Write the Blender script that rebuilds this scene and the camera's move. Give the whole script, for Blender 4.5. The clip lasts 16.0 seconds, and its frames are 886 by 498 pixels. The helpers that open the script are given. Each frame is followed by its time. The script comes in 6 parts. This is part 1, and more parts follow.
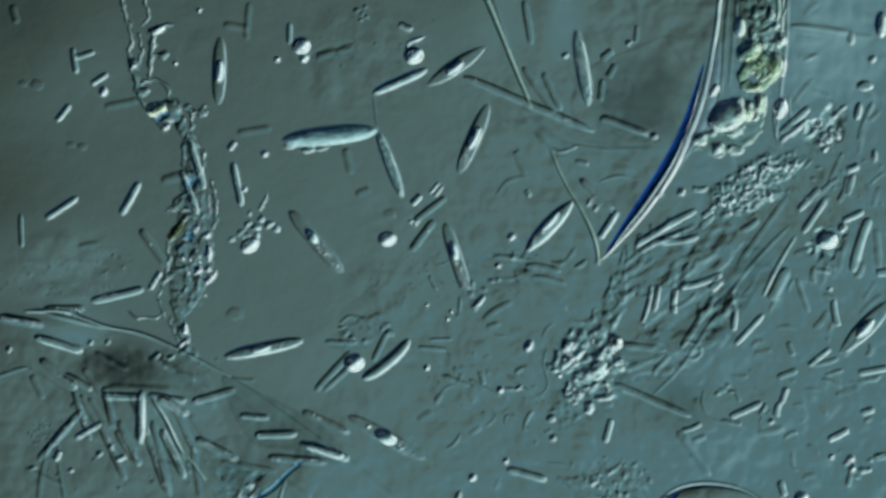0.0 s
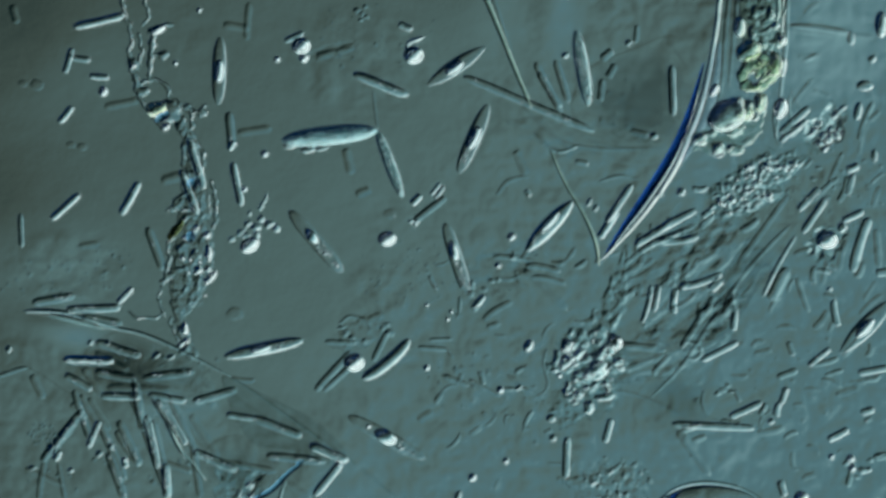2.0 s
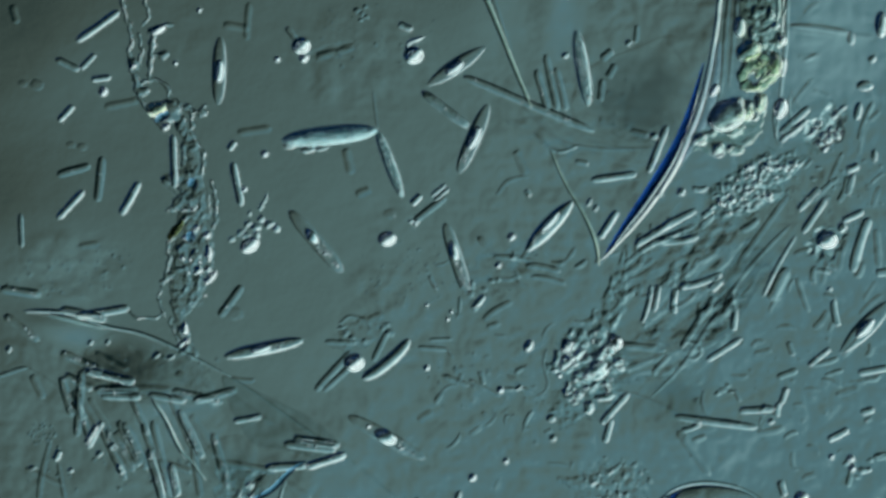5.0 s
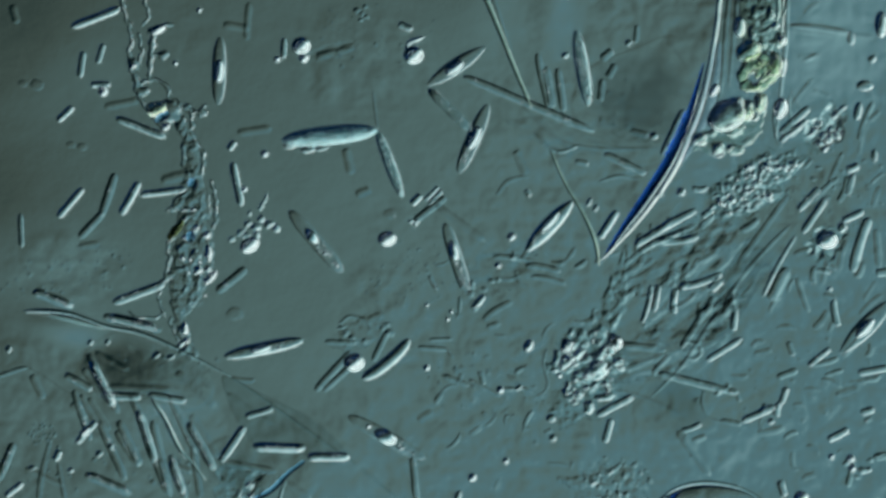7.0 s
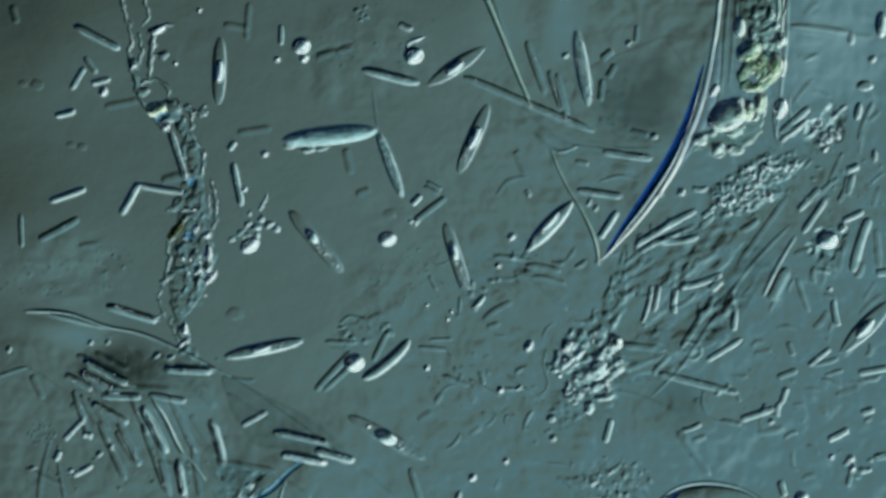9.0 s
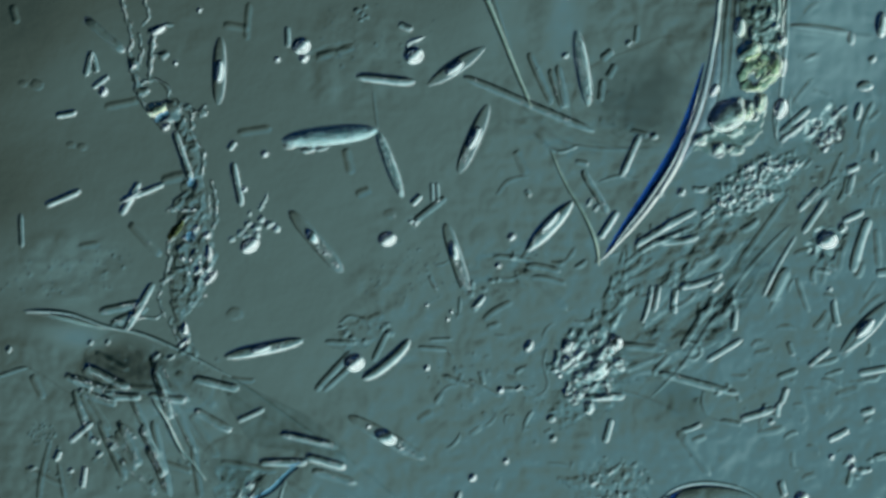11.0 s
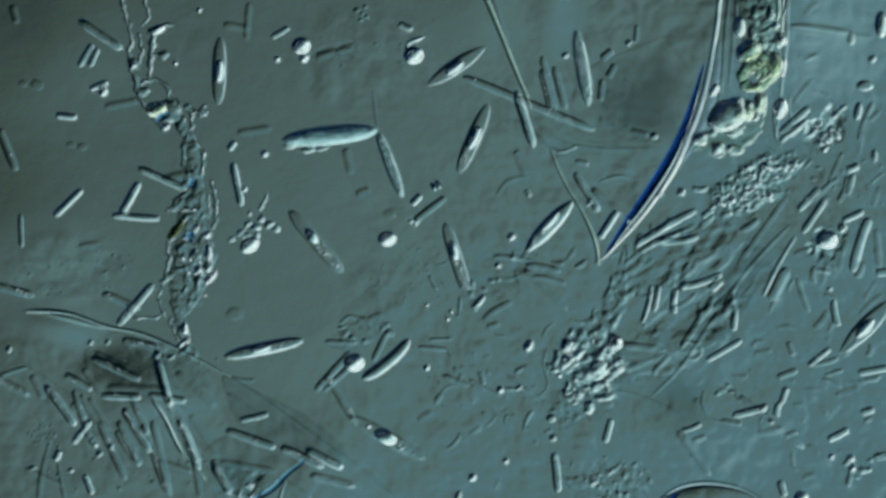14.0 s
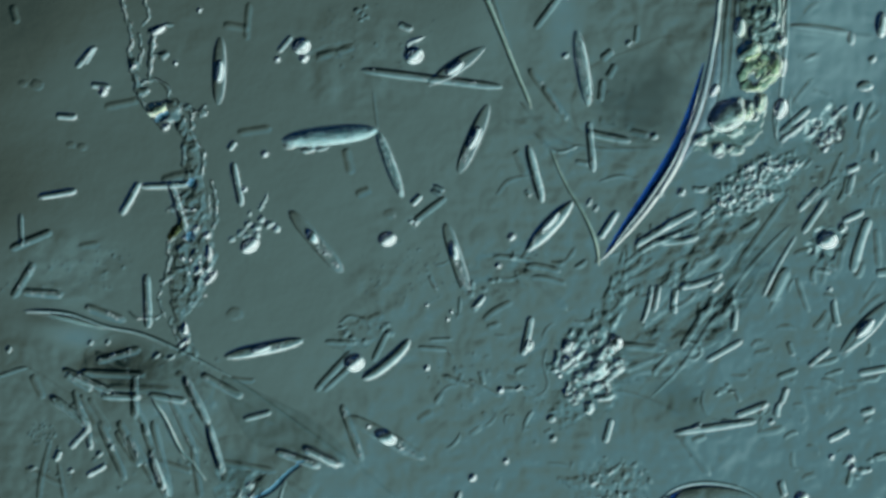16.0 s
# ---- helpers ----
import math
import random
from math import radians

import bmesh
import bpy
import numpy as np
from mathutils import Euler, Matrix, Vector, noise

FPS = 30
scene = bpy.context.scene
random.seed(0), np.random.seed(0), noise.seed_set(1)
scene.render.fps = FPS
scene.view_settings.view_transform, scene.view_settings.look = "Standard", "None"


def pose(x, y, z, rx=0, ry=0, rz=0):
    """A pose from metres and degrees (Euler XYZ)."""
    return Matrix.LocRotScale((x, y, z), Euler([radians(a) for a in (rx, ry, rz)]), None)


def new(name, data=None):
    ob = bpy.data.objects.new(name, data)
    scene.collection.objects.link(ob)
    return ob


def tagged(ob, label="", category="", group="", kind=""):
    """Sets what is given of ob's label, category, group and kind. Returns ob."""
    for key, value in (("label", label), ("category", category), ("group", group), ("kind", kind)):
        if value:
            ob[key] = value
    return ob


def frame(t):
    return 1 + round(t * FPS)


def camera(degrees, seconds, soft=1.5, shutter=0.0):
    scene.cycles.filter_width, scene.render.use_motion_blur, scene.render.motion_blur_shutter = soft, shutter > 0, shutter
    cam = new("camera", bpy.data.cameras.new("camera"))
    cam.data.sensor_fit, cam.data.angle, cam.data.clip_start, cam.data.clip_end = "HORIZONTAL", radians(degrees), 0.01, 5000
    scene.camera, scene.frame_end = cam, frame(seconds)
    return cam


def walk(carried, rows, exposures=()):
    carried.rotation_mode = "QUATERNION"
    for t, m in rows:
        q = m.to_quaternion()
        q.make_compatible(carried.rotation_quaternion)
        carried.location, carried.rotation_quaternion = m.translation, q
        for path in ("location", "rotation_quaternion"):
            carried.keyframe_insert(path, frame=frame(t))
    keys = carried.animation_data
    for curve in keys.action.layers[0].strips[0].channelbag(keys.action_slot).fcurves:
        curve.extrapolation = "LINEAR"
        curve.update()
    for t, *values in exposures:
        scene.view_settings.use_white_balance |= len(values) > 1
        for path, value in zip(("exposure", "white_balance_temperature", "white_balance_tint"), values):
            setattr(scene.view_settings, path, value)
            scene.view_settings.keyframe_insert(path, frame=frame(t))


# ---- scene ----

# A drop of pond water on a microscope slide, enlarged: one metre here is a quarter of a millimetre there.
# Plan places are given in millimetres across (x) and down (y) from the corner of the field of view.
cam = camera(3.7419, 16.0, soft=3.35)
walk(cam, [(0, pose(0, 0, 24)), (16.0, pose(0, 0, 24))], exposures=[(0, 0.0), (16.0, 0.0)])


# ---- light: the oblique cone of the lamp under the slide, dark on one side and bright on the other ----
def srgb(r, g, b):
    return tuple((c / 255 / 12.92 if c / 255 <= 0.04045 else ((c / 255 + 0.055) / 1.055) ** 2.4) for c in (r, g, b)) + (1,)


def lamp_world():
    world = bpy.data.worlds.new("lamp_light")
    world.use_nodes = True
    scene.world = world
    nodes, links = world.node_tree.nodes, world.node_tree.links
    nodes.clear()
    coord = nodes.new("ShaderNodeTexCoord")
    dot = nodes.new("ShaderNodeVectorMath")
    dot.operation = "DOT_PRODUCT"
    dot.inputs[1].default_value = (0.74, -0.67, 0)
    links.new(coord.outputs["Generated"], dot.inputs[0])
    scale = nodes.new("ShaderNodeMath")
    scale.operation = "ADD"
    scale.inputs[1].default_value = 0.5
    # the cone is a little stronger towards the slide's far side
    split = nodes.new("ShaderNodeSeparateXYZ")
    links.new(coord.outputs["Generated"], split.inputs[0])
    level = nodes.new("ShaderNodeMapRange")
    level.inputs["From Min"].default_value, level.inputs["From Max"].default_value = -0.03, 0.03
    level.inputs["To Min"].default_value, level.inputs["To Max"].default_value = 0.985, 1.015
    links.new(split.outputs["Y"], level.inputs["Value"])
    links.new(dot.outputs["Value"], scale.inputs[0])
    ramp = nodes.new("ShaderNodeValToRGB")
    links.new(scale.outputs[0], ramp.inputs[0])
    stops = [(-0.5, 1, 12, 26), (-0.42, 2, 34, 66), (-0.30, 2, 40, 80), (-0.18, 2, 16, 32), (-0.11, 1, 8, 10), (-0.065, 22, 38, 37), (-0.035, 62, 78, 73),
             (0.0, 82, 109.5, 109), (0.035, 80, 117, 124), (0.10, 113, 154, 158), (0.17, 158, 205, 208), (0.27, 230, 253, 251)]
    e = ramp.color_ramp.elements
    while len(e) < len(stops):
        e.new(0.5)
    for el, (p, r, g, b) in zip(e, stops):
        el.position, el.color = 0.5 + p, srgb(r, g, b)
    back = nodes.new("ShaderNodeBackground")
    links.new(ramp.outputs[0], back.inputs[0])
    links.new(level.outputs["Result"], back.inputs["Strength"])
    out = nodes.new("ShaderNodeOutputWorld")
    links.new(back.outputs[0], out.inputs[0])


lamp_world()


# ---- materials ----
def clear(name, ior, tint=(1, 1, 1), grain=0.0, size=200.0, rough=0.0, mottle=0.05, fine=0.0):
    """A clear body seen in water: the index is that of the body against what surrounds it."""
    mat = bpy.data.materials.new(name)
    mat.use_nodes = True
    nodes, links = mat.node_tree.nodes, mat.node_tree.links
    nodes.clear()
    glass = nodes.new("ShaderNodeBsdfGlass")
    glass.inputs["IOR"].default_value, glass.inputs["Roughness"].default_value = ior, rough
    coord = nodes.new("ShaderNodeTexCoord")
    tex = nodes.new("ShaderNodeTexNoise")
    tex.inputs["Scale"].default_value, tex.inputs["Detail"].default_value = size, 3
    links.new(coord.outputs["Object"], tex.inputs["Vector"])
    mix = nodes.new("ShaderNodeMixRGB")
    mix.inputs[1].default_value = (*[c * (1 - mottle) for c in tint], 1)
    mix.inputs[2].default_value = (*[min(1, c * (1 + mottle)) for c in tint], 1)
    links.new(tex.outputs["Fac"], mix.inputs[0])
    links.new(mix.outputs[0], glass.inputs["Color"])
    if grain:
        bump = nodes.new("ShaderNodeBump")
        bump.inputs["Strength"].default_value, bump.inputs["Distance"].default_value = 1.0, grain
        links.new(tex.outputs["Fac"], bump.inputs["Height"])
        links.new(bump.outputs[0], glass.inputs["Normal"])
        if fine:
            tex2 = nodes.new("ShaderNodeTexNoise")
            tex2.inputs["Scale"].default_value, tex2.inputs["Detail"].default_value = size * 7, 2
            links.new(coord.outputs["Object"], tex2.inputs["Vector"])
            bump2 = nodes.new("ShaderNodeBump")
            bump2.inputs["Strength"].default_value, bump2.inputs["Distance"].default_value = 1.0, fine
            links.new(tex2.outputs["Fac"], bump2.inputs["Height"])
            links.new(bump.outputs[0], bump2.inputs["Normal"])
            links.new(bump2.outputs[0], glass.inputs["Normal"])
    out = nodes.new("ShaderNodeOutputMaterial")
    links.new(glass.outputs[0], out.inputs[0])
    return mat


SILICA = clear("diatom_silica", 0.92, grain=0.0012, size=110)
FIRM = clear("firm_silica", 0.886, (0.97, 1, 1), grain=0.0017, size=150)
GRANULAR = clear("granular_silica", 0.865, (0.93, 1, 1), grain=0.0042, size=230)
GLINT = clear("droplet_glint", 1.14)
THIN = clear("thin_silica", 0.953, grain=0.0006, size=80)
FAINT = clear("faint_silica", 0.97, grain=0.0006, size=60)
CASE = clear("clear_case", 0.942, grain=0.0008, size=90)
GHOST = clear("ghostly_silica", 0.98, grain=0.0004, size=50)
DENSE = clear("dense_silica", 0.80, (0.95, 1, 1), grain=0.0022, size=200)
CELL = clear("pale_green_cell", 0.79, (0.965, 1, 0.91), grain=0.0012, size=90)
WHITE = clear("white_shell_rim", 0.75, (1, 1, 0.98), grain=0.0004, size=40)
# the large diatom's bluish interference cast is put into this tint
THICK = clear("thick_silica", 0.79, (0.80, 0.97, 1), grain=0.0042, size=260, mottle=0.12)
OIL = clear("oil_droplet", 0.73)
DEEP = clear("cell_droplet", 0.70, (0.93, 0.99, 1))
BEAD = clear("granule", 0.90)
GRIT = clear("glassy_grit", 0.74, (0.95, 0.99, 1), grain=0.002, size=190)
PLASTID = clear("yellow_plastid", 0.73, (0.84, 0.95, 0.76), grain=0.004, size=120, mottle=0.15)
FIBRE = clear("yellowish_fibre", 0.85, (1, 0.99, 0.90), grain=0.0004, size=60)
FILM = clear("slide_film", 0.80, grain=0.0005, size=14, fine=0.00012)
DARKFILM = clear("dark_sheet", 0.985, (0.925, 0.94, 0.94), grain=0.0006, size=25, mottle=0.04)
YELLOW = clear("yellow_oil", 0.80, (1, 1, 0.84))
PALE = clear("pale_yellow_silica", 0.79, (1, 1, 0.95), grain=0.0004, size=40)
# blue fringe colour of a fibre and some lumps, put into the tint
PALEBLUE = clear("pale_blue_fringe_silica", 1.10, (0.66, 0.84, 1.0), grain=0.0004, size=30)


def shade_tinted(name, dark):
    """Clear slime with slope shade painted into its tint, most in its middle and unevenly towards its rim."""
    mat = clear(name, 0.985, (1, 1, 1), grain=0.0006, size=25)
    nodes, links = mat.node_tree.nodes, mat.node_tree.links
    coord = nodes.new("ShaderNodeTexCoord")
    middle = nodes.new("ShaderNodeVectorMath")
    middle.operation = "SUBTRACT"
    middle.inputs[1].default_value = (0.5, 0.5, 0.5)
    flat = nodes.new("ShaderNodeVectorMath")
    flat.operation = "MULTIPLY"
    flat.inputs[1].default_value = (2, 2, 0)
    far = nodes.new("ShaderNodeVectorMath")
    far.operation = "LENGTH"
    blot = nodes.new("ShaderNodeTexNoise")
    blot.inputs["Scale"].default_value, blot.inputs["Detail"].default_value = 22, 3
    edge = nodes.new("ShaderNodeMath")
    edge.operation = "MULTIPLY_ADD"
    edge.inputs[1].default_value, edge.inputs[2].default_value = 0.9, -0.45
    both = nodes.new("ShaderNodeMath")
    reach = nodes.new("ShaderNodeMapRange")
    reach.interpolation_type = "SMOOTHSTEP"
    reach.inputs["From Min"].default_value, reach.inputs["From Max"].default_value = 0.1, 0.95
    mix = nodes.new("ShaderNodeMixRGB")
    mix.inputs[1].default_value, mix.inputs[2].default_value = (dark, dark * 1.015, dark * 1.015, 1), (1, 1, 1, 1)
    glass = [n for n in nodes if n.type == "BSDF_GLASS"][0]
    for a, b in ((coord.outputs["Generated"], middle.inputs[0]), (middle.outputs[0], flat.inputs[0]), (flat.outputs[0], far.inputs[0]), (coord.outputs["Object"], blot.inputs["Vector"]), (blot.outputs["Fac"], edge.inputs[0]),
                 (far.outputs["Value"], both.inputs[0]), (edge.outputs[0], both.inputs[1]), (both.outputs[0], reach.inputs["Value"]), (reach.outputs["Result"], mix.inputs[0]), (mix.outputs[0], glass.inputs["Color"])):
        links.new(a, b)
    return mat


HOLLOW_SHADE = shade_tinted("hollow_shade_slime", 0.78)
SOFT_SHADE = shade_tinted("soft_shade_slime", 0.875)
LIMP = clear("pale_debris", 0.77, (0.97, 1, 0.94), grain=0.002, size=130)
LILAC = clear("lilac_glow", 0.90, (0.96, 0.94, 1.0), grain=0.001, size=50)
HEAP = clear("slimy_debris", 0.885, grain=0.0012, size=110)
BROWN = clear("yellow_brown_plastid", 0.95, (0.55, 0.52, 0.34), grain=0.001, size=60)
# interference blue of shell edges, put into the glass as a tint
BLUE = clear("blue_fringe_silica", 1.11, (0.17, 0.36, 0.72), grain=0.0016, size=75, mottle=0.4)


# ---- shapes ----
def place(x, y, z=0.0, turn=0.0):
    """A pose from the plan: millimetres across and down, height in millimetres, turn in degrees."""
    return pose((x - 784) / 1000, (441 - y) / 1000, z / 1000, 0, 0, turn)


def between(x1, y1, x2, y2, z=0.0):
    return place((x1 + x2) / 2, (y1 + y2) / 2, z, math.degrees(math.atan2(y1 - y2, x2 - x1)))


def ring_mesh(name, rings, rims=()):
    """A smooth closed mesh from rings of points; rims: the places round each ring where two curved faces meet in an edge."""
    n, m = len(rings), len(rings[0])
    verts = [v for ring in rings for v in ring]
    faces = [(i * m + j, i * m + (j + 1) % m, (i + 1) * m + (j + 1) % m, (i + 1) * m + j) for i in range(n - 1) for j in range(m)]
    faces += [tuple(reversed(range(m))), tuple(range((n - 1) * m, n * m))]
    me = bpy.data.meshes.new(name)
    me.from_pydata(verts, [], faces)
    bm = bmesh.new()
    bm.from_mesh(me)
    bmesh.ops.recalc_face_normals(bm, faces=bm.faces)
    bm.to_mesh(me)
    bm.free()
    for p in me.polygons:
        p.use_smooth = True
    if rims:
        for e in me.edges:
            a, c = e.vertices
            e.use_edge_sharp = a % m == c % m and a % m in rims
    return me


def spindle(name, length, width, height, p=10.0, q=2.0, e=2.8, g=1.0, bend=0.0, wobble=0.0, lean=0.0, n=22, m=18, seed=0):
    """A lens-sided cell body along x: p and q shape its ends, e how flat its top is, g how softly it ends, bend bows it sideways (mm)."""
    rng = random.Random(seed)
    ph = [rng.uniform(0, 6.28) for _ in range(4)]
    rings = []
    for i in range(n):
        s = -math.cos(math.pi * (i + 0.12) / (n - 0.76))
        r = max(0.02, (1 - abs(s) ** p) ** (1 / q))
        r *= 1 + wobble * (math.sin(5 * s + ph[0]) + 0.6 * math.sin(11 * s + ph[1]))
        off = bend * (1 - s * s) + wobble * width * 0.4 * math.sin(3 * s + ph[2])
        ring = []
        for j in range(m):
            a = 2 * math.pi * j / m
            c, d = math.cos(a), math.sin(a)
            y = c * width / 2 * r
            z = math.copysign((1 - abs(c) ** e) ** g, d) * height / 2 * r ** g if abs(d) > 1e-6 else 0.0
            ring.append((s * length / 2000, (y + off + lean * r * abs(z) * 2 / height) / 1000, z / 1000))
        rings.append(ring)
    return ring_mesh(name, rings, (0, m // 2))


def flake_points(rx, ry, h, lump, seed, turn=0.0, m=12, k=2.4):
    """Top and bottom of an uneven lens-shaped flake, in millimetres: rings of points, inner to outer to inner."""
    c, s = math.cos(turn), math.sin(turn)
    out = []
    for f, side in ((0.2, 1), (0.55, 1), (0.82, 1), (1.0, 0), (0.82, -1), (0.55, -1), (0.2, -1)):
        ring = []
        for j in range(m):
            a = 2 * math.pi * j / m
            e = 1 + lump * noise.noise(Vector((math.cos(a) * 1.4, math.sin(a) * 1.4, seed * 1.7))) + 0.4 * lump * noise.noise(Vector((math.cos(a) * 3.5, math.sin(a) * 3.5, seed * 2.9)))
            x, y = f * e * rx * math.cos(a), f * e * ry * math.sin(a)
            z = side * h * (1 - f ** k) * (1 + lump * noise.noise(Vector((x / rx * 2, y / ry * 2, seed + side))))
            ring.append((x * c - y * s, x * s + y * c, z))
        out.append(ring)
    return out


def flake(name, rx, ry, h, lump=0.4, seed=0, m=14):
    rings = [[(x / 1000, y / 1000, z / 1000) for x, y, z in ring] for ring in flake_points(rx, ry, h, lump, seed, m=m)]
    me = ring_mesh(name, rings)
    for e in me.edges:
        e.use_edge_sharp = e.vertices[0] // m == 3 and e.vertices[1] // m == 3
    return me


def blob(name, rx, ry, rz, lump=0.12, n=10, m=14, seed=0, knobs=1.3, lean=(0.0, 0.0)):
    """A rounded, slightly uneven body; lean shifts its crest (mm)."""
    rings = []
    for i in range(n):
        a = math.pi * (i + 0.15) / (n - 0.7)
        ring = []
        for j in range(m):
            b = 2 * math.pi * j / m
            v = Vector((-math.cos(a), math.sin(a) * math.cos(b), math.sin(a) * math.sin(b)))
            k = 1 + lump * noise.noise(v * knobs + Vector((seed * 7.1, seed * 3.3, 0)))
            ring.append(((v.x * rx * k + lean[0] * abs(v.z)) / 1000, (v.y * ry * k + lean[1] * abs(v.z)) / 1000, v.z * rz * k / 1000))
        rings.append(ring)
    return ring_mesh(name, rings)


def smooth_line(points, steps=10):
    """A Catmull-Rom line through a few plan points (x, y, width)."""
    pts = [Vector(p) for p in points]
    pts = [2 * pts[0] - pts[1], *pts, 2 * pts[-1] - pts[-2]]
    line = []
    for i in range(1, len(pts) - 2):
        a, b, c, d = pts[i - 1:i + 3]
        for k in range(steps):
            t = k / steps
            line.append(0.5 * ((2 * b) + (c - a) * t + (2 * a - 5 * b + 4 * c - d) * t * t + (3 * b - a - 3 * c + d) * t ** 3))
    return line + [pts[-2]]


def thread_mesh(name, points, tall=0.7, lean=0.0, m=12, steps=10, ripple=0.0):
    """A tapering band along a few plan points (x, y, width); lean shifts its crest to one side."""
    line = smooth_line(points, steps)
    rings = []
    for i, c in enumerate(line):
        a, b = line[max(0, i - 1)], line[min(len(line) - 1, i + 1)]
        t = (b - a).to_2d().normalized()
        nrm = Vector((-t.y, t.x))
        w = max(0.6, c.z) * (1 + ripple * noise.noise(Vector((i * 0.7, 0, 3))))
        end = min(1, (i + 0.15) / 2, (len(line) - 0.85 - i) / 2)
        ring = []
        for j in range(m):
            g = 2 * math.pi * j / m
            side = math.cos(g) * w / 2 * end
            up = math.copysign(1 - abs(math.cos(g)) ** 2.2, math.sin(g)) * w * tall / 2 * end if j % (m // 2) else 0.0
            side += lean * w / 2 * max(0, math.sin(g)) * end
            x, y = c.x + nrm.x * side, c.y + nrm.y * side
            ring.append(((x - 784) / 1000, (441 - y) / 1000, (up + c.z * tall / 2 + 1) / 1000))
        rings.append(ring)
    return ring_mesh(name, rings, (0, m // 2))


def shade_lean(turn, size):
    """A crest shift along the lamp's axis that sets how wide a body's dark side is, in its own axes, for a turn in
    radians.
    """
    return ((0.74 * math.cos(turn) - 0.67 * math.sin(turn)) * size, (-0.74 * math.sin(turn) - 0.67 * math.cos(turn)) * size)


def put(name, me, mat, m=None, parent=None):
    ob = new(name, me)
    if not me.materials:
        me.materials.append(mat)
    ob.parent = parent
    ob.matrix_basis = m or Matrix()
    return ob


# ---- structure ----
def film_height(x, y):
    """Relief of the slide's film of slime, in millimetres; x and y in plan millimetres."""
    rough = min(1, max(0, (x + 0.55 * y - 850) / 350)) + 0.6 * max(0, min(1, (y - 540 - 0.33 * x) / 60))
    for ox, oy, ra, rb, a in ((700, 520, 95, 60, 0.55), (120, 475, 125, 70, 0.7), (640, 110, 150, 110, 0.5), (330, 60, 60, 50, 0.2), (690, 385, 60, 40, 0.3)):
        d = ((x - ox) / ra) ** 2 + ((y - oy) / rb) ** 2
        rough += a * max(0, 1 - d * d)
    rough = min(1, rough) * (1 - 0.7 * max(0, 1 - ((x - 1155) / 120) ** 2 - ((y - 150) / 130) ** 2))
    v = Vector((x / 60, y / 60, 0))
    h = (0.3 + 2.6 * rough) * noise.noise(v * 0.5) + (0.15 + 1.1 * rough) * noise.noise(v * 1.9) + 1.9 * rough * abs(noise.noise(v * 1.3 + Vector((3, 7, 1)))) + 1.4 * rough * abs(noise.noise(v * 2.9)) + (0.06 + 0.28 * rough) * noise.noise(v * 5.0)
    # hollows and swellings, many added to darken or brighten regions: place, radii, turn, depth
    mat = max(0, 1 - ((x - 1240) / 190) ** 2 - ((y - 520) / 170) ** 2)
    if mat:
        h += 2.0 * mat * noise.noise(Vector(((x * 0.75 + y * 0.66) / 16, (y * 0.75 - x * 0.66) / 60, 4)))
    for bx, by, ra, rb, turn, a in ((1225, 205, 90, 150, 28, 8), (170, 612, 60, 34, 15, -9), (1230, 765, 120, 60, -5, 7), (575, 835, 120, 70, 35, 10), (600, 600, 120, 80, 20, 2), (262, 700, 70, 60, 20, 9), (1345, -50, 210, 190, 0, 30),
                                    (975, 20, 34, 70, 0, 6), (1300, 690, 70, 50, 30, -4), (120, 585, 70, 20, 15, 4), (1090, 330, 60, 40, 0, -3),
                                    (40, 410, 150, 95, 20, 10), (1690, 480, 200, 220, 0, 13), (110, 80, 120, 110, 0, 7), (1600, 900, 150, 150, 0, 3), (1415, 30, 105, 130, 0, 22), (1480, 425, 90, 90, 0, 8), (1255, 455, 80, 80, 0, 7), (880, -30, 100, 90, 0, 9)):
        c, s = math.cos(radians(turn)), math.sin(radians(turn))
        u, w = ((x - bx) * c + (y - by) * s) / ra, ((y - by) * c - (x - bx) * s) / rb
        if u * u + w * w < 9:
            h += a * math.exp(-u * u - w * w)
    return h


def slide():
    step, x0, x1, y0, y1 = 4, -180, 1752, -150, 1030
    nx, ny = (x1 - x0) // step + 1, (y1 - y0) // step + 1
    verts = []
    for j in range(ny):
        for i in range(nx):
            x, y = x0 + i * step, y0 + j * step
            verts.append(((x - 784) / 1000, (441 - y) / 1000, film_height(x, y) / 1000 - 0.003))
    faces = [(j * nx + i, (j + 1) * nx + i, (j + 1) * nx + i + 1, j * nx + i + 1) for j in range(ny - 1) for i in range(nx - 1)]
    k = len(verts)
    rim = [i for i in range(nx)] + [j * nx + nx - 1 for j in range(1, ny)] + [(ny - 1) * nx + i for i in range(nx - 2, -1, -1)] + [j * nx for j in range(ny - 2, 0, -1)]
    verts += [(verts[i][0], verts[i][1], -0.06) for i in rim]
    n = len(rim)
    faces += [(rim[a], rim[(a + 1) % n], k + (a + 1) % n, k + a) for a in range(n)]
    faces.append(tuple(k + a for a in range(n)))
    me = bpy.data.meshes.new("ground")
    me.from_pydata(verts, [], faces)
    for p in me.polygons:
        p.use_smooth = len(p.vertices) == 4 and max(p.vertices) < k
    tagged(put("ground", me, FILM), "clear glass slide under a thin uneven film of slime", "slide", kind="structure")


slide()

# ---- kinds of things ----
GRAIN = blob("granule", 3, 3, 3, 0.15, n=6, m=8)


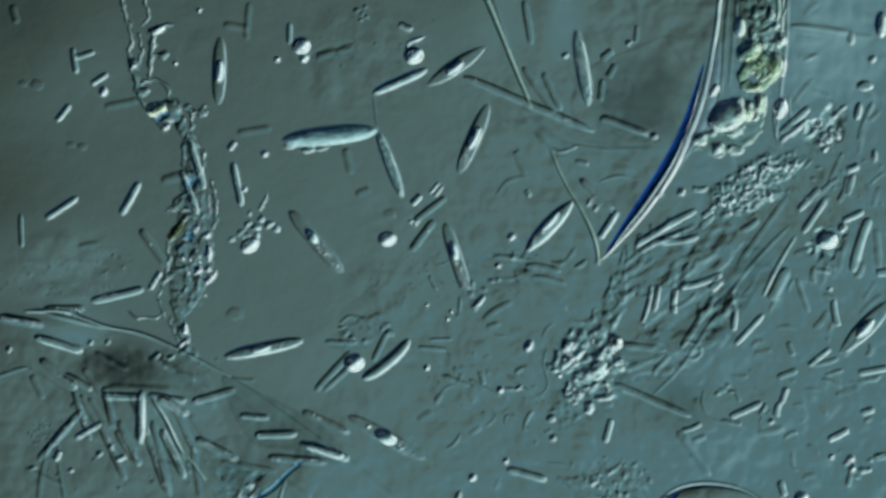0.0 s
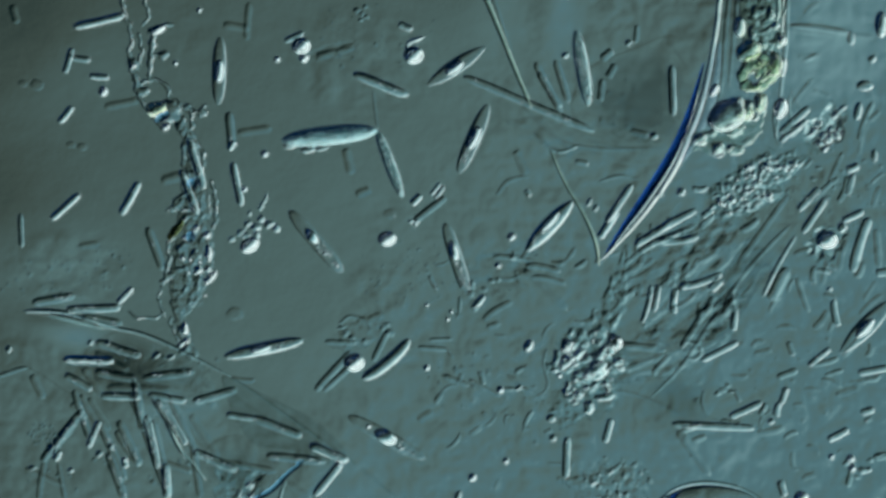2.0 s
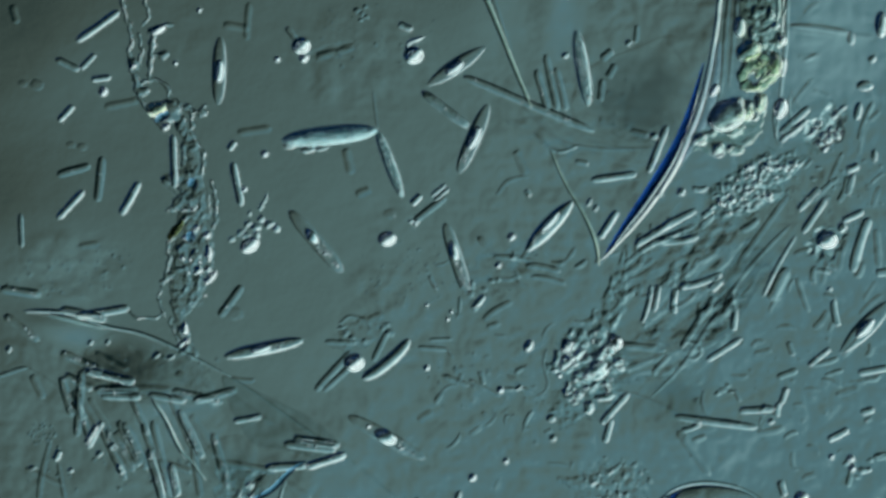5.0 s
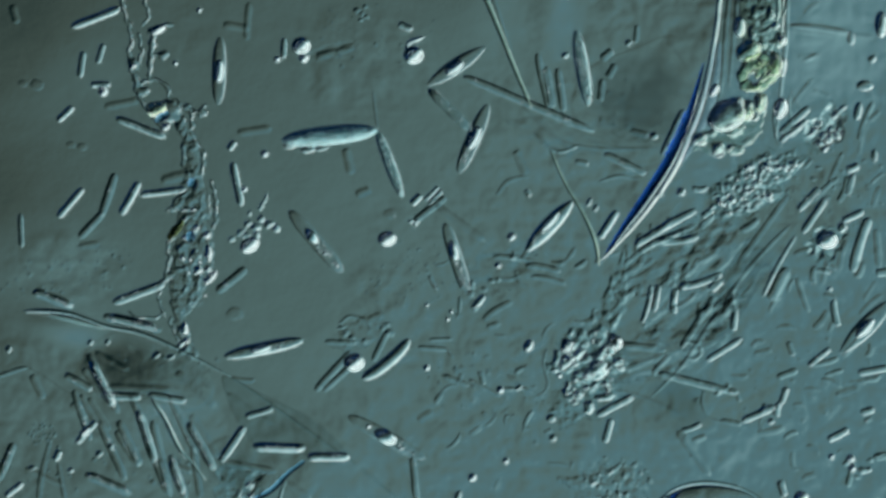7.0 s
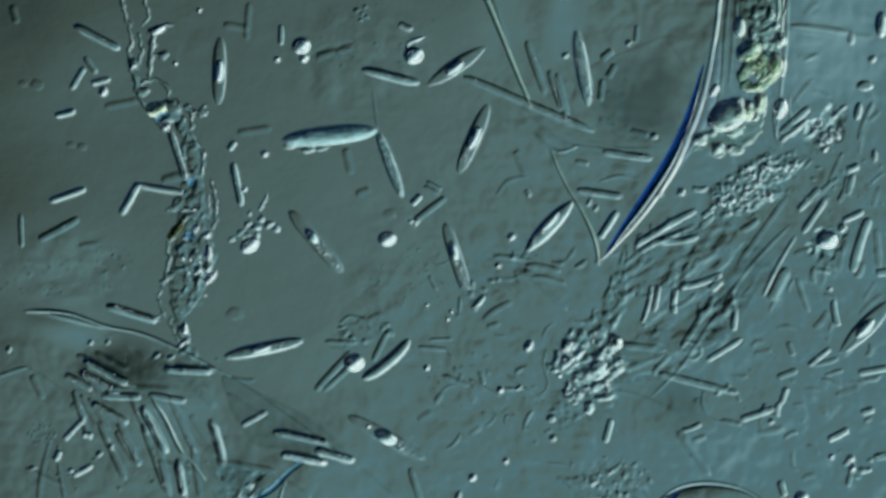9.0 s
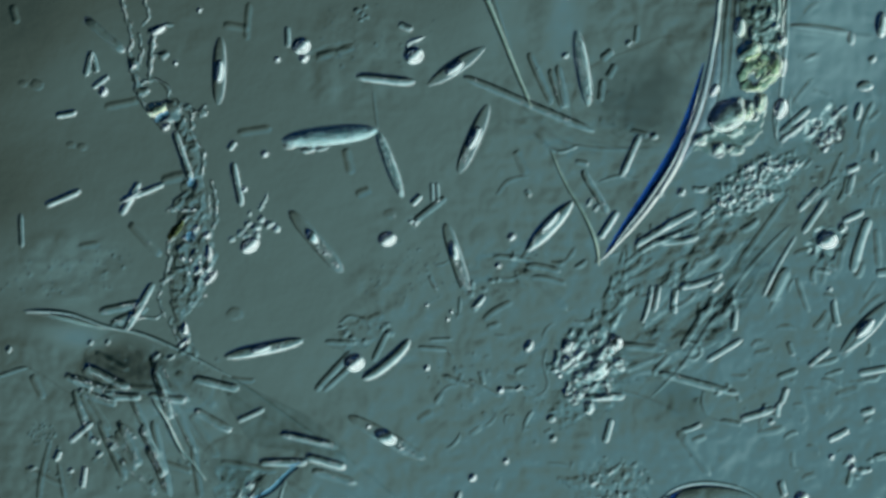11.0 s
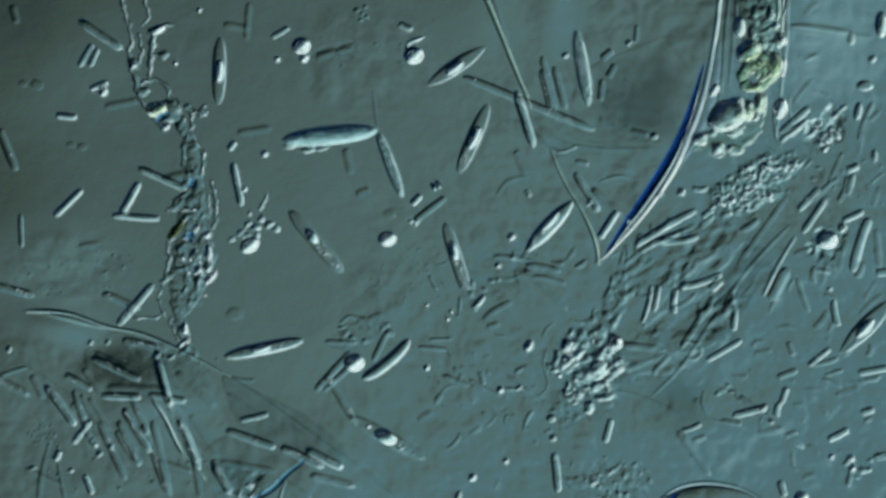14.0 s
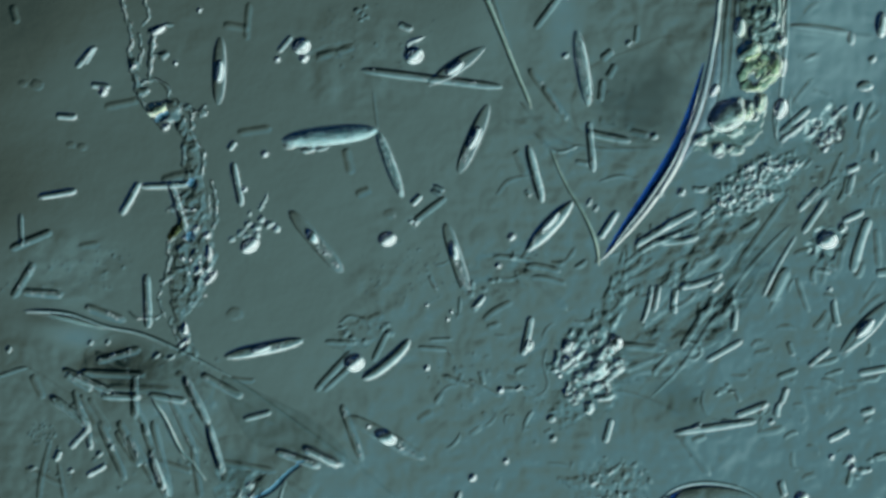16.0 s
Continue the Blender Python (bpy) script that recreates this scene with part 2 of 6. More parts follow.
def granules(base, length, width, a, b, count, rng, small=1.8, large=3.4, p=2.4, q=1.3):
    for _ in range(count):
        x = rng.uniform(a, b)
        r = rng.uniform(small, large)
        half = max(0, width / 2 * (1 - min(1, abs(2 * x / length)) ** p) ** (1 / q) - r - 1.5)
        put("granule", GRAIN, BEAD, pose(x / 1000, rng.uniform(-half, half) / 1000, rng.uniform(-1, 1) / 1000) @ Matrix.Scale(r / 3, 4), base)


PROFILES = {"FIRM": (2.9, 1.0), "SILICA": (2.7, 1.1), "THIN": (2.4, 1.4), "FAINT": (2.2, 1.45), "DENSE": (2.3, 1.0), "GHOST": (2.0, 2.2)}


def rod_body(length, width, kind, seed, tall=0.8, p=9.0, bend=0.0, dots=0, round_top=None):
    """A rod-shaped cell: the clear case, and the granules in it."""
    rng = random.Random(seed)
    base = new("rod_diatom")
    e, g = PROFILES[kind]
    e = round_top or e
    put("frustule", spindle("frustule", length, width * (0.8 + 0.15 * g), width * tall, p=p, e=e, g=g, bend=bend, wobble=0.03, seed=seed), KINDS[kind], None, base)
    if dots:
        granules(base, length, width, -length * 0.42, length * 0.42, dots, rng, 1.6, width * 0.2, p=9, q=2)
    return base


ROD_LABELS = {"FIRM": "clear rod-shaped diatom with crisp dark and bright edges", "SILICA": "clear rod-shaped diatom lying on the slimy slide",
              "THIN": "thin-walled pale rod-shaped diatom in the slime", "FAINT": "faint blurred rod-shaped diatom sunk in the slime",
              "GHOST": "ghostly blurred rod deep under the slime"}
KINDS = {"FIRM": FIRM, "SILICA": SILICA, "THIN": THIN, "FAINT": FAINT, "DENSE": DENSE, "GHOST": GHOST}


def rod(x1, y1, x2, y2, width, kind="SILICA", seed=0, bend=0.0, dots=0, tall=0.8, p=9.0, label="", round_top=None):
    length = math.hypot(x2 - x1, y2 - y1)
    ob = rod_body(length, width, kind, seed, tall, p, bend, dots, round_top)
    ob.matrix_basis = between(x1, y1, x2, y2, width * tall / 2 - 1)
    return tagged(ob, label or ROD_LABELS[kind], "diatom", "rod-shaped diatoms lying still")


def glint_body(parent, rx, ry, way, rz, wide=0.15):
    """An added body that puts a pale crescent into a droplet, set off towards its dark side."""
    me = blob("glint_body", rx * 0.38, ry * wide, rz * 0.4, 0.05, 10, 14)
    put("glint_body", me, GLINT, pose(way[0] * rx * 0.2 / 1000, way[1] * ry * 0.44 / 1000, rz * 0.2 / 1000), parent)


def boat(x1, y1, x2, y2, width, droplet=None, size=(12, 8), grains=(0, 0, 0), label="", mat=None, seed=0, p=2.7, q=1.9, bend=0.0, e=6.0):
    """A pointed diatom with its droplet (along, across in mm from the middle) and granules (from, to along, count)."""
    length = math.hypot(x2 - x1, y2 - y1)
    rng = random.Random(seed)
    width *= 0.88
    h = width * 0.62
    base = new("boat_diatom")
    base.matrix_basis = between(x1, y1, x2, y2, h / 2 - 1)
    put("frustule", spindle("frustule", length, width, h, p=p, q=q, e=e, n=28, m=24, bend=bend, lean=shade_lean(math.atan2(y1 - y2, x2 - x1), width * 0.07)[1]), mat or CASE, None, base)
    if droplet:
        drop_ob = put("droplet", blob("droplet", size[0], size[1], size[1] * 1.15, lump=0.1, n=12, m=16, seed=seed, lean=shade_lean(math.atan2(y1 - y2, x2 - x1), size[1] * 0.12)), DEEP, pose(droplet[0] / 1000, droplet[1] / 1000, 0), base)
        tagged(drop_ob, "bright oil droplet with a dark blue edge")
    granules(base, length, width, *grains, rng)
    return tagged(base, label or "clear boat-shaped diatom with a bright oil droplet", "diatom", "boat-shaped diatoms")


def drop(x, y, r, ry=None, turn=0, mat=None, seed=0, lump=0.06, flat=1.1, label="round bright droplet resting on the slide"):
    me = blob("oil_droplet", r, ry or r, min(r, ry or r) * flat, lump=lump, n=12, m=16, seed=seed, lean=shade_lean(radians(turn), min(r, ry or r) * (0.22 if mat else -0.06)))
    ob = put("oil_droplet", me, mat or OIL, place(x, y, min(r, ry or r) * flat - 1, turn))
    if r >= 14 and mat is None:
        a = radians(turn)
        glint_body(ob, r, ry or r, (-0.74 * math.cos(a) + 0.67 * math.sin(a), 0.74 * math.sin(a) + 0.67 * math.cos(a)), min(r, ry or r) * flat)
    return tagged(ob, label, "droplet", "droplets")


def thread(points, mat, label, name="fibre", category="fibre", tall=0.7, lean=0.0, ripple=0.0):
    return tagged(put(name, thread_mesh(name, points, tall, lean, ripple=ripple), mat), label, category)


def sheet(outline, z, mat, label, name="dark_sheet", category="membrane"):
    """A thin sheet lying in the slime: a smooth outline of plan points, drawn out thin at its rim."""
    loop = [*outline, outline[0], outline[1], outline[2]]
    line = smooth_line([(x, y, 0) for x, y in loop], 8)[8:8 + 8 * len(outline)]
    cx, cy = sum(p.x for p in line) / len(line), sum(p.y for p in line) / len(line)
    rings = []
    for f, h in ((0.04, 1), (0.5, 1), (0.94, 0.9), (1.0, 0.05), (1.0, -0.05), (0.94, -0.9), (0.5, -1), (0.04, -1)):
        rings.append([((cx + (p.x - cx) * f - 784) / 1000, (441 - cy - (p.y - cy) * f) / 1000, (z + h * 0.5) / 1000) for p in line])
    return tagged(put(name, ring_mesh(name, rings), mat), label, category)


def clump(name, spots, label, category, mat=None, seed=0, piece="lump"):
    """A heap of debris: each lump is (x, y, radius, radius across, turn)."""
    base = new(name)
    for i, (x, y, r, r2, turn) in enumerate(spots):
        h = min(r, r2) * (1.1 if piece == "cell" else 0.6)
        shape = blob(piece, r, r2, h, 0.3, 12, 16, seed + i, lean=shade_lean(radians(turn), min(r, r2) * 0.4)) if piece == "cell" else flake(piece, r * 1.1, r2 * 1.1, h, 0.5, seed + i)
        put(piece, shape, mat or BEAD, place(x, y, h, turn), base)
    return tagged(base, label, category)


def grit(name, cx, cy, ra, rb, turn, count, small, large, label, mat=None, seed=0, layers=2, hollow=0.0):
    """A heap of countless tiny grains, joined into one body of stuff."""
    rng = random.Random(seed)
    verts, faces, rim = [], [], set()
    n, m = 7, 9
    c, s = math.cos(radians(turn)), math.sin(radians(turn))
    for k in range(count):
        d, a = math.sqrt(rng.uniform(hollow, 1)), rng.uniform(0, 6.283)
        edge = 1 + 0.35 * noise.noise(Vector((math.cos(a) * 1.7, math.sin(a) * 1.7, seed)))
        u, w = d * math.cos(a) * ra * edge, d * math.sin(a) * rb * edge
        x, y = cx + u * c + w * s, cy + w * c - u * s
        r = small + (large - small) * rng.random() ** 2
        r2 = r * rng.uniform(0.45, 1.0)
        h = r2 * rng.uniform(0.4, 0.75)
        z = h + rng.random() * layers * r
        k0 = len(verts)
        for ring in flake_points(r, r2, h, 0.7, seed * 31 + k, rng.uniform(0, 3.14), m):
            verts += [((x + px - 784) / 1000, (441 - y + py) / 1000, (z + pz) / 1000) for px, py, pz in ring]
        faces += [(k0 + i * m + j, k0 + (i + 1) * m + j, k0 + (i + 1) * m + (j + 1) % m, k0 + i * m + (j + 1) % m) for i in range(n - 1) for j in range(m)]
        faces += [tuple(k0 + j for j in range(m)), tuple(k0 + (n - 1) * m + j for j in reversed(range(m)))]
        rim.update(range(k0 + 3 * m, k0 + 4 * m))
    me = bpy.data.meshes.new(name)
    me.from_pydata(verts, [], faces)
    for p in me.polygons:
        p.use_smooth = True
    for e in me.edges:
        e.use_edge_sharp = e.vertices[0] in rim and e.vertices[1] in rim
    return tagged(put(name, me, mat or BEAD), label, "debris", kind="stuff")


def knobs(x, y, fine, seed, grains=False):
    """Uneven lumpy relief between about 0 and 2; grains: rounded pieces packed side by side."""
    v = Vector((x / fine, y / fine, seed * 3.7))
    if grains:
        far, spots = noise.voronoi(v)
        share = 0.5 + 0.5 * math.sin(spots[0].x * 12.9 + spots[0].y * 78.2 + spots[0].z * 37.7)
        return 0.35 + (0.35 + 1.1 * share) * max(0.0, 1 - 2.1 * far[0] ** 2) + 0.5 * noise.noise(v * 0.6)
    return 0.5 + 1.5 * abs(noise.noise(v * 0.5)) + 1.1 * noise.noise(v * 0.9) + 0.5 * noise.noise(v * 1.9)


def crust(name, cx, cy, ra, rb, turn, high, fine, label, mat, seed=0, ragged=0.5, parent=None, step=2.2, stretch=1.0, grains=False):
    """A continuous lumpy crust of debris with a ragged oval outline; fine: the size of its lumps in mm."""
    n, k = int(ra * 1.5 / step), int(rb * 1.5 / step)
    c, s = math.cos(radians(turn)), math.sin(radians(turn))
    low = 0.001 + (seed % 12) * 0.0004
    top, bottom, verts = {}, {}, []
    for j in range(-k, k + 1):
        for i in range(-n, n + 1):
            u, w = i * step, j * step
            a = math.atan2(w / rb, u / ra)
            edge = 1 + ragged * noise.noise(Vector((math.cos(a) * 2.2, math.sin(a) * 2.2, seed))) + 0.25 * ragged * noise.noise(Vector((u / 9, w / 9, seed)))
            env = max(0.0, 1 - ((u / ra) ** 2 + (w / rb) ** 2) / edge ** 2)
            x, y = (cx + u * c + w * s - 784) / 1000, (441 - cy - w * c + u * s) / 1000
            soft = min(1, env * 2.2)
            h = 0.02 + high * soft * soft * (3 - 2 * soft) * max(0.0, knobs(u / stretch, w, fine, seed, grains)) if env > 0 else 0.0
            top[i, j] = (len(verts), env > 0)
            verts.append((x, y, low + h / 1000))
            if env > 0:
                bottom[i, j] = len(verts)
                verts.append((x, y, low))
    faces = []
    for j in range(-k, k):
        for i in range(-n, n):
            q = ((i, j), (i, j + 1), (i + 1, j + 1), (i + 1, j))
            if any(top[p][1] for p in q):
                faces.append(tuple(top[p][0] for p in q))
                faces.append(tuple(bottom.get(p, top[p][0]) for p in reversed(q)))
    me = bpy.data.meshes.new(name)
    me.from_pydata(verts, [], faces)
    bm = bmesh.new()
    bm.from_mesh(me)
    bmesh.ops.delete(bm, geom=[v for v in bm.verts if not v.link_faces], context="VERTS")
    bmesh.ops.recalc_face_normals(bm, faces=bm.faces)
    for e in bm.edges:
        e.smooth = len(e.link_faces) == 2 and e.calc_face_angle(0) < 1.9
    bm.to_mesh(me)
    bm.free()
    for p in me.polygons:
        p.use_smooth = True
    ob = put(name, me, mat, None, parent)
    return tagged(ob, label, "debris", kind="stuff" if "grit" in name or "colony" in name else "")


def relief(name, box, step, ridges, lumps, high, fine, mat, label, band=(), seed=0, parent=None, lift=1.0):
    """One lumpy skin of slime over debris. box: plan limits; ridges: lines of plan points (x, y, width); lumps: (x, y, radius, radius across, turn);
    band: a line of plan points (x, y, width) strewn with grains of the size fine."""
    x0, x1, y0, y1 = box
    xs, ys = np.arange(x0, x1 + step, step), np.arange(y0, y1 + step, step)
    gx, gy = np.meshgrid(xs, ys)
    px, py = gx, gy
    gx, gy = px + 1.9 * np.sin(py / 5.3 + seed) * np.sin(px / 7.1) + 1.2 * np.sin(py / 2.9 + px / 8.3), py + 1.9 * np.sin(px / 4.7 + seed) * np.sin(py / 6.3) + 1.0 * np.sin(px / 3.1 - py / 7.7)
    uneven = np.clip(0.8 + 0.5 * np.sin(px / 5.9 + seed) * np.sin(py / 6.8) + 0.35 * np.sin((px - py) / 4.3), 0.15, 1.5)
    h = np.zeros_like(px)

    def along(points, steps, shape):
        out = np.zeros_like(gx)
        line = smooth_line(points, steps)
        for a, b in zip(line, line[1:]):
            near = (gx > min(a.x, b.x) - 60) & (gx < max(a.x, b.x) + 60) & (gy > min(a.y, b.y) - 60) & (gy < max(a.y, b.y) + 60)
            d = b - a
            t = np.clip(((gx[near] - a.x) * d.x + (gy[near] - a.y) * d.y) / max(1e-6, d.x * d.x + d.y * d.y), 0, 1)
            r = np.hypot(gx[near] - a.x - t * d.x, gy[near] - a.y - t * d.y)
            out[near] = np.maximum(out[near], shape(r, a.z + t * d.z))
        return out

    for x, y, a, c, turn in lumps:
        k, q = math.cos(radians(turn)), math.sin(radians(turn))
        u, w = (gx - x) * k - (gy - y) * q, (gx - x) * q + (gy - y) * k
        d = (u / a) ** 2 + (w / c) ** 2 + 0.14 * np.sin(u * 2.6 / a + x) * np.sin(w * 2.9 / c + y) + 0.08 * np.sin((u + w) * 0.31 + x)
        h = np.maximum(h, 0.62 * min(a, c) * np.clip(1 - d, 0, 1) ** 0.75)
    if band:
        cover = along(band, 6, lambda r, w: np.clip(1.3 * (1 - (2 * r / w) ** 2), 0, 1) ** 1.5)
        for j, i in zip(*np.nonzero(cover)):
            h[j, i] += cover[j, i] * high * max(0.0, knobs(gx[j, i], gy[j, i], fine, seed, True))
    for points in ridges:
        h += uneven * along([(x, y, 0.72 * w) for x, y, w in points], 6, lambda r, w: 0.6 * w * np.clip(1 - (2 * r / w) ** 2, 0, 1) ** 0.8)
    low = lift + 0.02
    inside = h > 0.05
    verts, top, bottom = [], {}, {}
    for j in range(len(ys)):
        for i in range(len(xs)):
            if inside[max(0, j - 1):j + 2, max(0, i - 1):i + 2].any():
                p = ((px[j, i] - 784) / 1000, (441 - py[j, i]) / 1000)
                top[j, i] = bottom[j, i] = len(verts)
                verts.append((*p, (low + h[j, i]) / 1000))
                if inside[j, i]:
                    bottom[j, i] = len(verts)
                    verts.append((*p, low / 1000))
    faces = []
    for j in range(len(ys) - 1):
        for i in range(len(xs) - 1):
            quad = ((j, i), (j + 1, i), (j + 1, i + 1), (j, i + 1))
            if inside[j:j + 2, i:i + 2].any():
                faces.append([top[p] for p in quad])
                faces.append([bottom[p] for p in reversed(quad)])
    me = bpy.data.meshes.new(name)
    me.from_pydata(verts, [], faces)
    for k, p in enumerate(me.polygons):
        p.use_smooth = k % 2 == 0
    ob = put(name, me, mat, None, parent)
    return ob if parent else tagged(ob, label, "debris")


def sparkle(cx, cy, ra, rb, turn, count, small, large, seed, mats=(OIL, DENSE, FIRM), label="tiny bright droplet stuck in the debris"):
    """Bright droplets strewn over a patch of debris."""
    rng = random.Random(seed)
    c, s = math.cos(radians(turn)), math.sin(radians(turn))
    for i in range(count):
        d, a = math.sqrt(rng.random()), rng.uniform(0, 6.283)
        u, w = d * math.cos(a) * ra, d * math.sin(a) * rb
        r = rng.uniform(small, large)
        drop(cx + u * c + w * s, cy + w * c - u * s, r, r * rng.uniform(0.6, 1), rng.uniform(0, 180), rng.choice(mats), seed + i, 0.8, 1.0, label)


# ---- boat-shaped diatoms and droplets of the open water ----
boat(386, 186, 389, 66, 29, (0, 0), (21, 10), seed=1)
boat(755, 152, 859, 83, 32, (-4, 0), (19, 11), seed=2, p=2.0, q=1.4)
boat(811, 307, 864, 185, 31, (2, 0), (23, 11), (-50, -22, 9), seed=3)
boat(512, 373, 606, 482, 28, (-12, 0), (17, 9), (6, 62, 24), seed=4, p=4.0, q=2.0)
boat(787, 395, 827, 520, 27, (-14, 0), (19, 9), (8, 54, 14), seed=5, p=3.4, q=2.0)
boat(930, 445, 1014, 355, 34, (6, 5), (24, 9), (-42, -8, 10), seed=6, mat=FIRM, p=2.2, q=1.6, e=3.0)
boat(397, 631, 537, 602, 27, (-6, 0), (19, 9), (18, 36, 6), seed=7, mat=FIRM, p=3.2, q=2.0, e=4.0)
boat(616, 736, 752, 812, 28, (-2, 0), (22, 13), (24, 58, 9), seed=8, mat=THIN, p=3.0, q=2.0)
drop(652, 755, 5, seed=3)
boat(1486, 626, 1580, 530, 38, (-4, 0), (22, 11), seed=9, p=2.0, q=1.4)
boat(1019, 54, 1042, 188, 29, None, (0, 0), (-54, 54, 30), seed=10, mat=GRANULAR, label="boat-shaped diatom packed with fine granules")
boat(667, 230, 712, 350, 24, None, (0, 0), (-54, 54, 18), seed=11, mat=GRANULAR, label="narrow boat-shaped diatom packed with fine granules")
boat(498, 249, 668, 231, 40, None, (0, 0), (-72, 76, 60), mat=THICK, seed=12, p=2.8, q=1.75, e=2.3, label="large thick diatom with a dark blue rim")
for i, (x, y, a, c) in enumerate(((513, 256, 12, 8), (545, 264, 14, 7), (570, 262, 12, 6), (525, 246, 10, 7))):
    drop(x, y, a, c, 10, FIRM, 90 + i, 0.3, 0.7, "clear lump stuck to a large diatom")
boat(641, 671, 725, 601, 25, None, (0, 0), (0, 0, 0), "thick bowed diatom with a bright lower edge", FIRM, 13, p=4.5, q=2.0, bend=-6, e=2.3)
drop(685, 423, 17, 14, seed=1)
drop(627, 642, 19, 17, seed=2)
drop(533, 82, 17, 16, seed=3)
drop(538, 103, 9, seed=4)
drop(732, 98, 18, 17, seed=5)
drop(442, 434, 19, 14, 30, seed=6)
drop(1463, 425, 20, 17, seed=7)
drop(1559, 44, 12, 24, seed=8, mat=DENSE, label="dark-rimmed round cell at the slide's slime")
drop(1381, 192, 13, 20, -10, seed=9, label="oval droplet with a dark blue side")
drop(1530, 152, 15, 10, seed=10, mat=SILICA, label="pale oval cell lying on the slide")
drop(1518, 197, 8, 17, -10, seed=11, mat=FIRM)
drop(935, 612, 9, 12, -25, seed=12, mat=DENSE)
for i, (x, y, r) in enumerate(((468, 272, 7), (352, 18, 5), (310, 112, 5), (490, 105, 6), (905, 419, 8), (881, 470, 6), (755, 540, 4), (798, 552, 4), (792, 565, 4),
                               (755, 651, 6), (835, 845, 8), (895, 816, 6), (1471, 808, 6), (1505, 812, 8), (1508, 829, 7), (885, 690, 7), (432, 335, 6), (182, 162, 9), (320, 610, 6))):
    drop(x, y, r, seed=20 + i, mat=GRIT, lump=0.2, label="small round granule resting on the slide")
for i, (x, y, r) in enumerate(((65, 150, 12), (40, 148, 8), (690, 378, 11), (415, 555, 15), (350, 535, 9), (840, 538, 10), (145, 260, 9), (125, 256, 8))):
    drop(x, y, r, r * 0.8, seed=50 + i, mat=GHOST, lump=0.2, flat=0.5, label="faint pale blob sunk in the slime")

for i, (x, y, r, ry, turn, mat) in enumerate(((1000, 98, 7, 6, 0, FIRM), (1112, 76, 7, 6, 30, SILICA), (1156, 241, 8, 7, 0, FIRM), (1205, 340, 8, 8, 0, FIRM), (1169, 345, 5, 5, 0, FIRM), (1490, 402, 9, 10, 0, FIRM), (1468, 512, 6, 4, 0, DENSE),
                                               (1543, 105, 8, 7, 20, SILICA), (1547, 276, 6, 12, 0, SILICA), (1507, 68, 7, 13, 0, SILICA), (1417, 880, 13, 11, 0, OIL), (848, 533, 7, 15, -40, FIRM), (160, 606, 7, 5, 40, FIRM), (190, 605, 6, 5, 40, SILICA),
                                               (175, 803, 7, 6, 30, FIRM), (196, 790, 7, 6, 30, SILICA), (125, 832, 6, 5, 0, FIRM), (15, 618, 6, 7, 0, SILICA), (57, 828, 7, 5, 0, SILICA), (276, 629, 8, 6, 30, FIRM), (302, 632, 8, 5, 20, FIRM),
                                               (978, 775, 7, 6, 0, SILICA), (918, 686, 7, 5, 40, SILICA), (810, 878, 6, 11, -20, SILICA), (1042, 358, 5, 8, -30, FIRM), (1054, 368, 5, 7, -30, SILICA), (1364, 746, 7, 6, 0, FIRM))):
    drop(x, y, r, ry, turn, mat, 70 + i, 0.2, 1.0, "small glassy grain resting on the slide")

# ---- rods that lie still: ends (x, y, x, y), width ----
for i, r in enumerate(((214, 380, 246, 322, 17), (411, 287, 427, 365, 15), (404, 266, 416, 250, 14), (728, 362, 745, 345, 15),
                       (705, 42, 730, 53, 13), (97, 815, 106, 797, 15), (930, 336, 938, 348, 11), (1060, 422, 1092, 374, 17), (1490, 391, 1528, 374, 15), (1498, 302, 1520, 293, 16))):
    rod(*r, "FIRM", seed=100 + i, dots=2 if i in (0, 1, 10) else 0)
for i, r in enumerate(((36, 378, 38, 438, 11), (115, 662, 163, 690, 15), (178, 700, 250, 702, 16), (262, 698, 330, 710, 14), (1412, 373, 1450, 332, 14), (1420, 412, 1462, 350, 15),
                       (1380, 236, 1432, 190, 15), (1500, 346, 1510, 308, 12), (1465, 779, 1502, 760, 15), (1523, 731, 1547, 724, 14), (1520, 836, 1543, 830, 11), (1380, 850, 1388, 879, 15),
                       (1070, 784, 1081, 741, 14), (1382, 715, 1392, 685, 13), (1430, 647, 1469, 617, 12), (1518, 660, 1572, 651, 14))):
    rod(*r, "SILICA", seed=130 + i, dots=i % 3)
for i, r in enumerate(((1363, 532, 1394, 474, 23), (1345, 736, 1356, 714, 11), (850, 658, 856, 682, 11), (885, 690, 925, 688, 9), (785, 665, 830, 682, 11), (830, 672, 886, 702, 9),
                       (1458, 521, 1479, 528, 9), (1460, 470, 1481, 476, 10), (1375, 669, 1411, 655, 13), (1530, 747, 1542, 740, 9), 
                       (1115, 232, 1148, 240, 13), (760, 488, 771, 512, 9))):
    rod(*r, "THIN", seed=160 + i, dots=i % 2)
for i, r in enumerate(((913, 266, 931, 311, 13), (612, 262, 622, 309, 13), (630, 346, 656, 335, 12), (185, 190, 246, 178, 11), (420, 236, 482, 227, 11), (395, 44, 441, 51, 11),
                       (441, 4, 436, 72, 9), (22, 8, 30, 42, 11), (140, 436, 176, 432, 9), (285, 321, 337, 307, 15), (560, 100, 602, 94, 13), (595, 95, 627, 82, 12), (740, 746, 766, 727, 11), (190, 686, 300, 690, 12),
                       (1480, 701, 1521, 685, 11), (985, 848, 1010, 850, 9))):
    rod(*r[:4], r[4] + 5, "GHOST", seed=190 + i, tall=1.0)
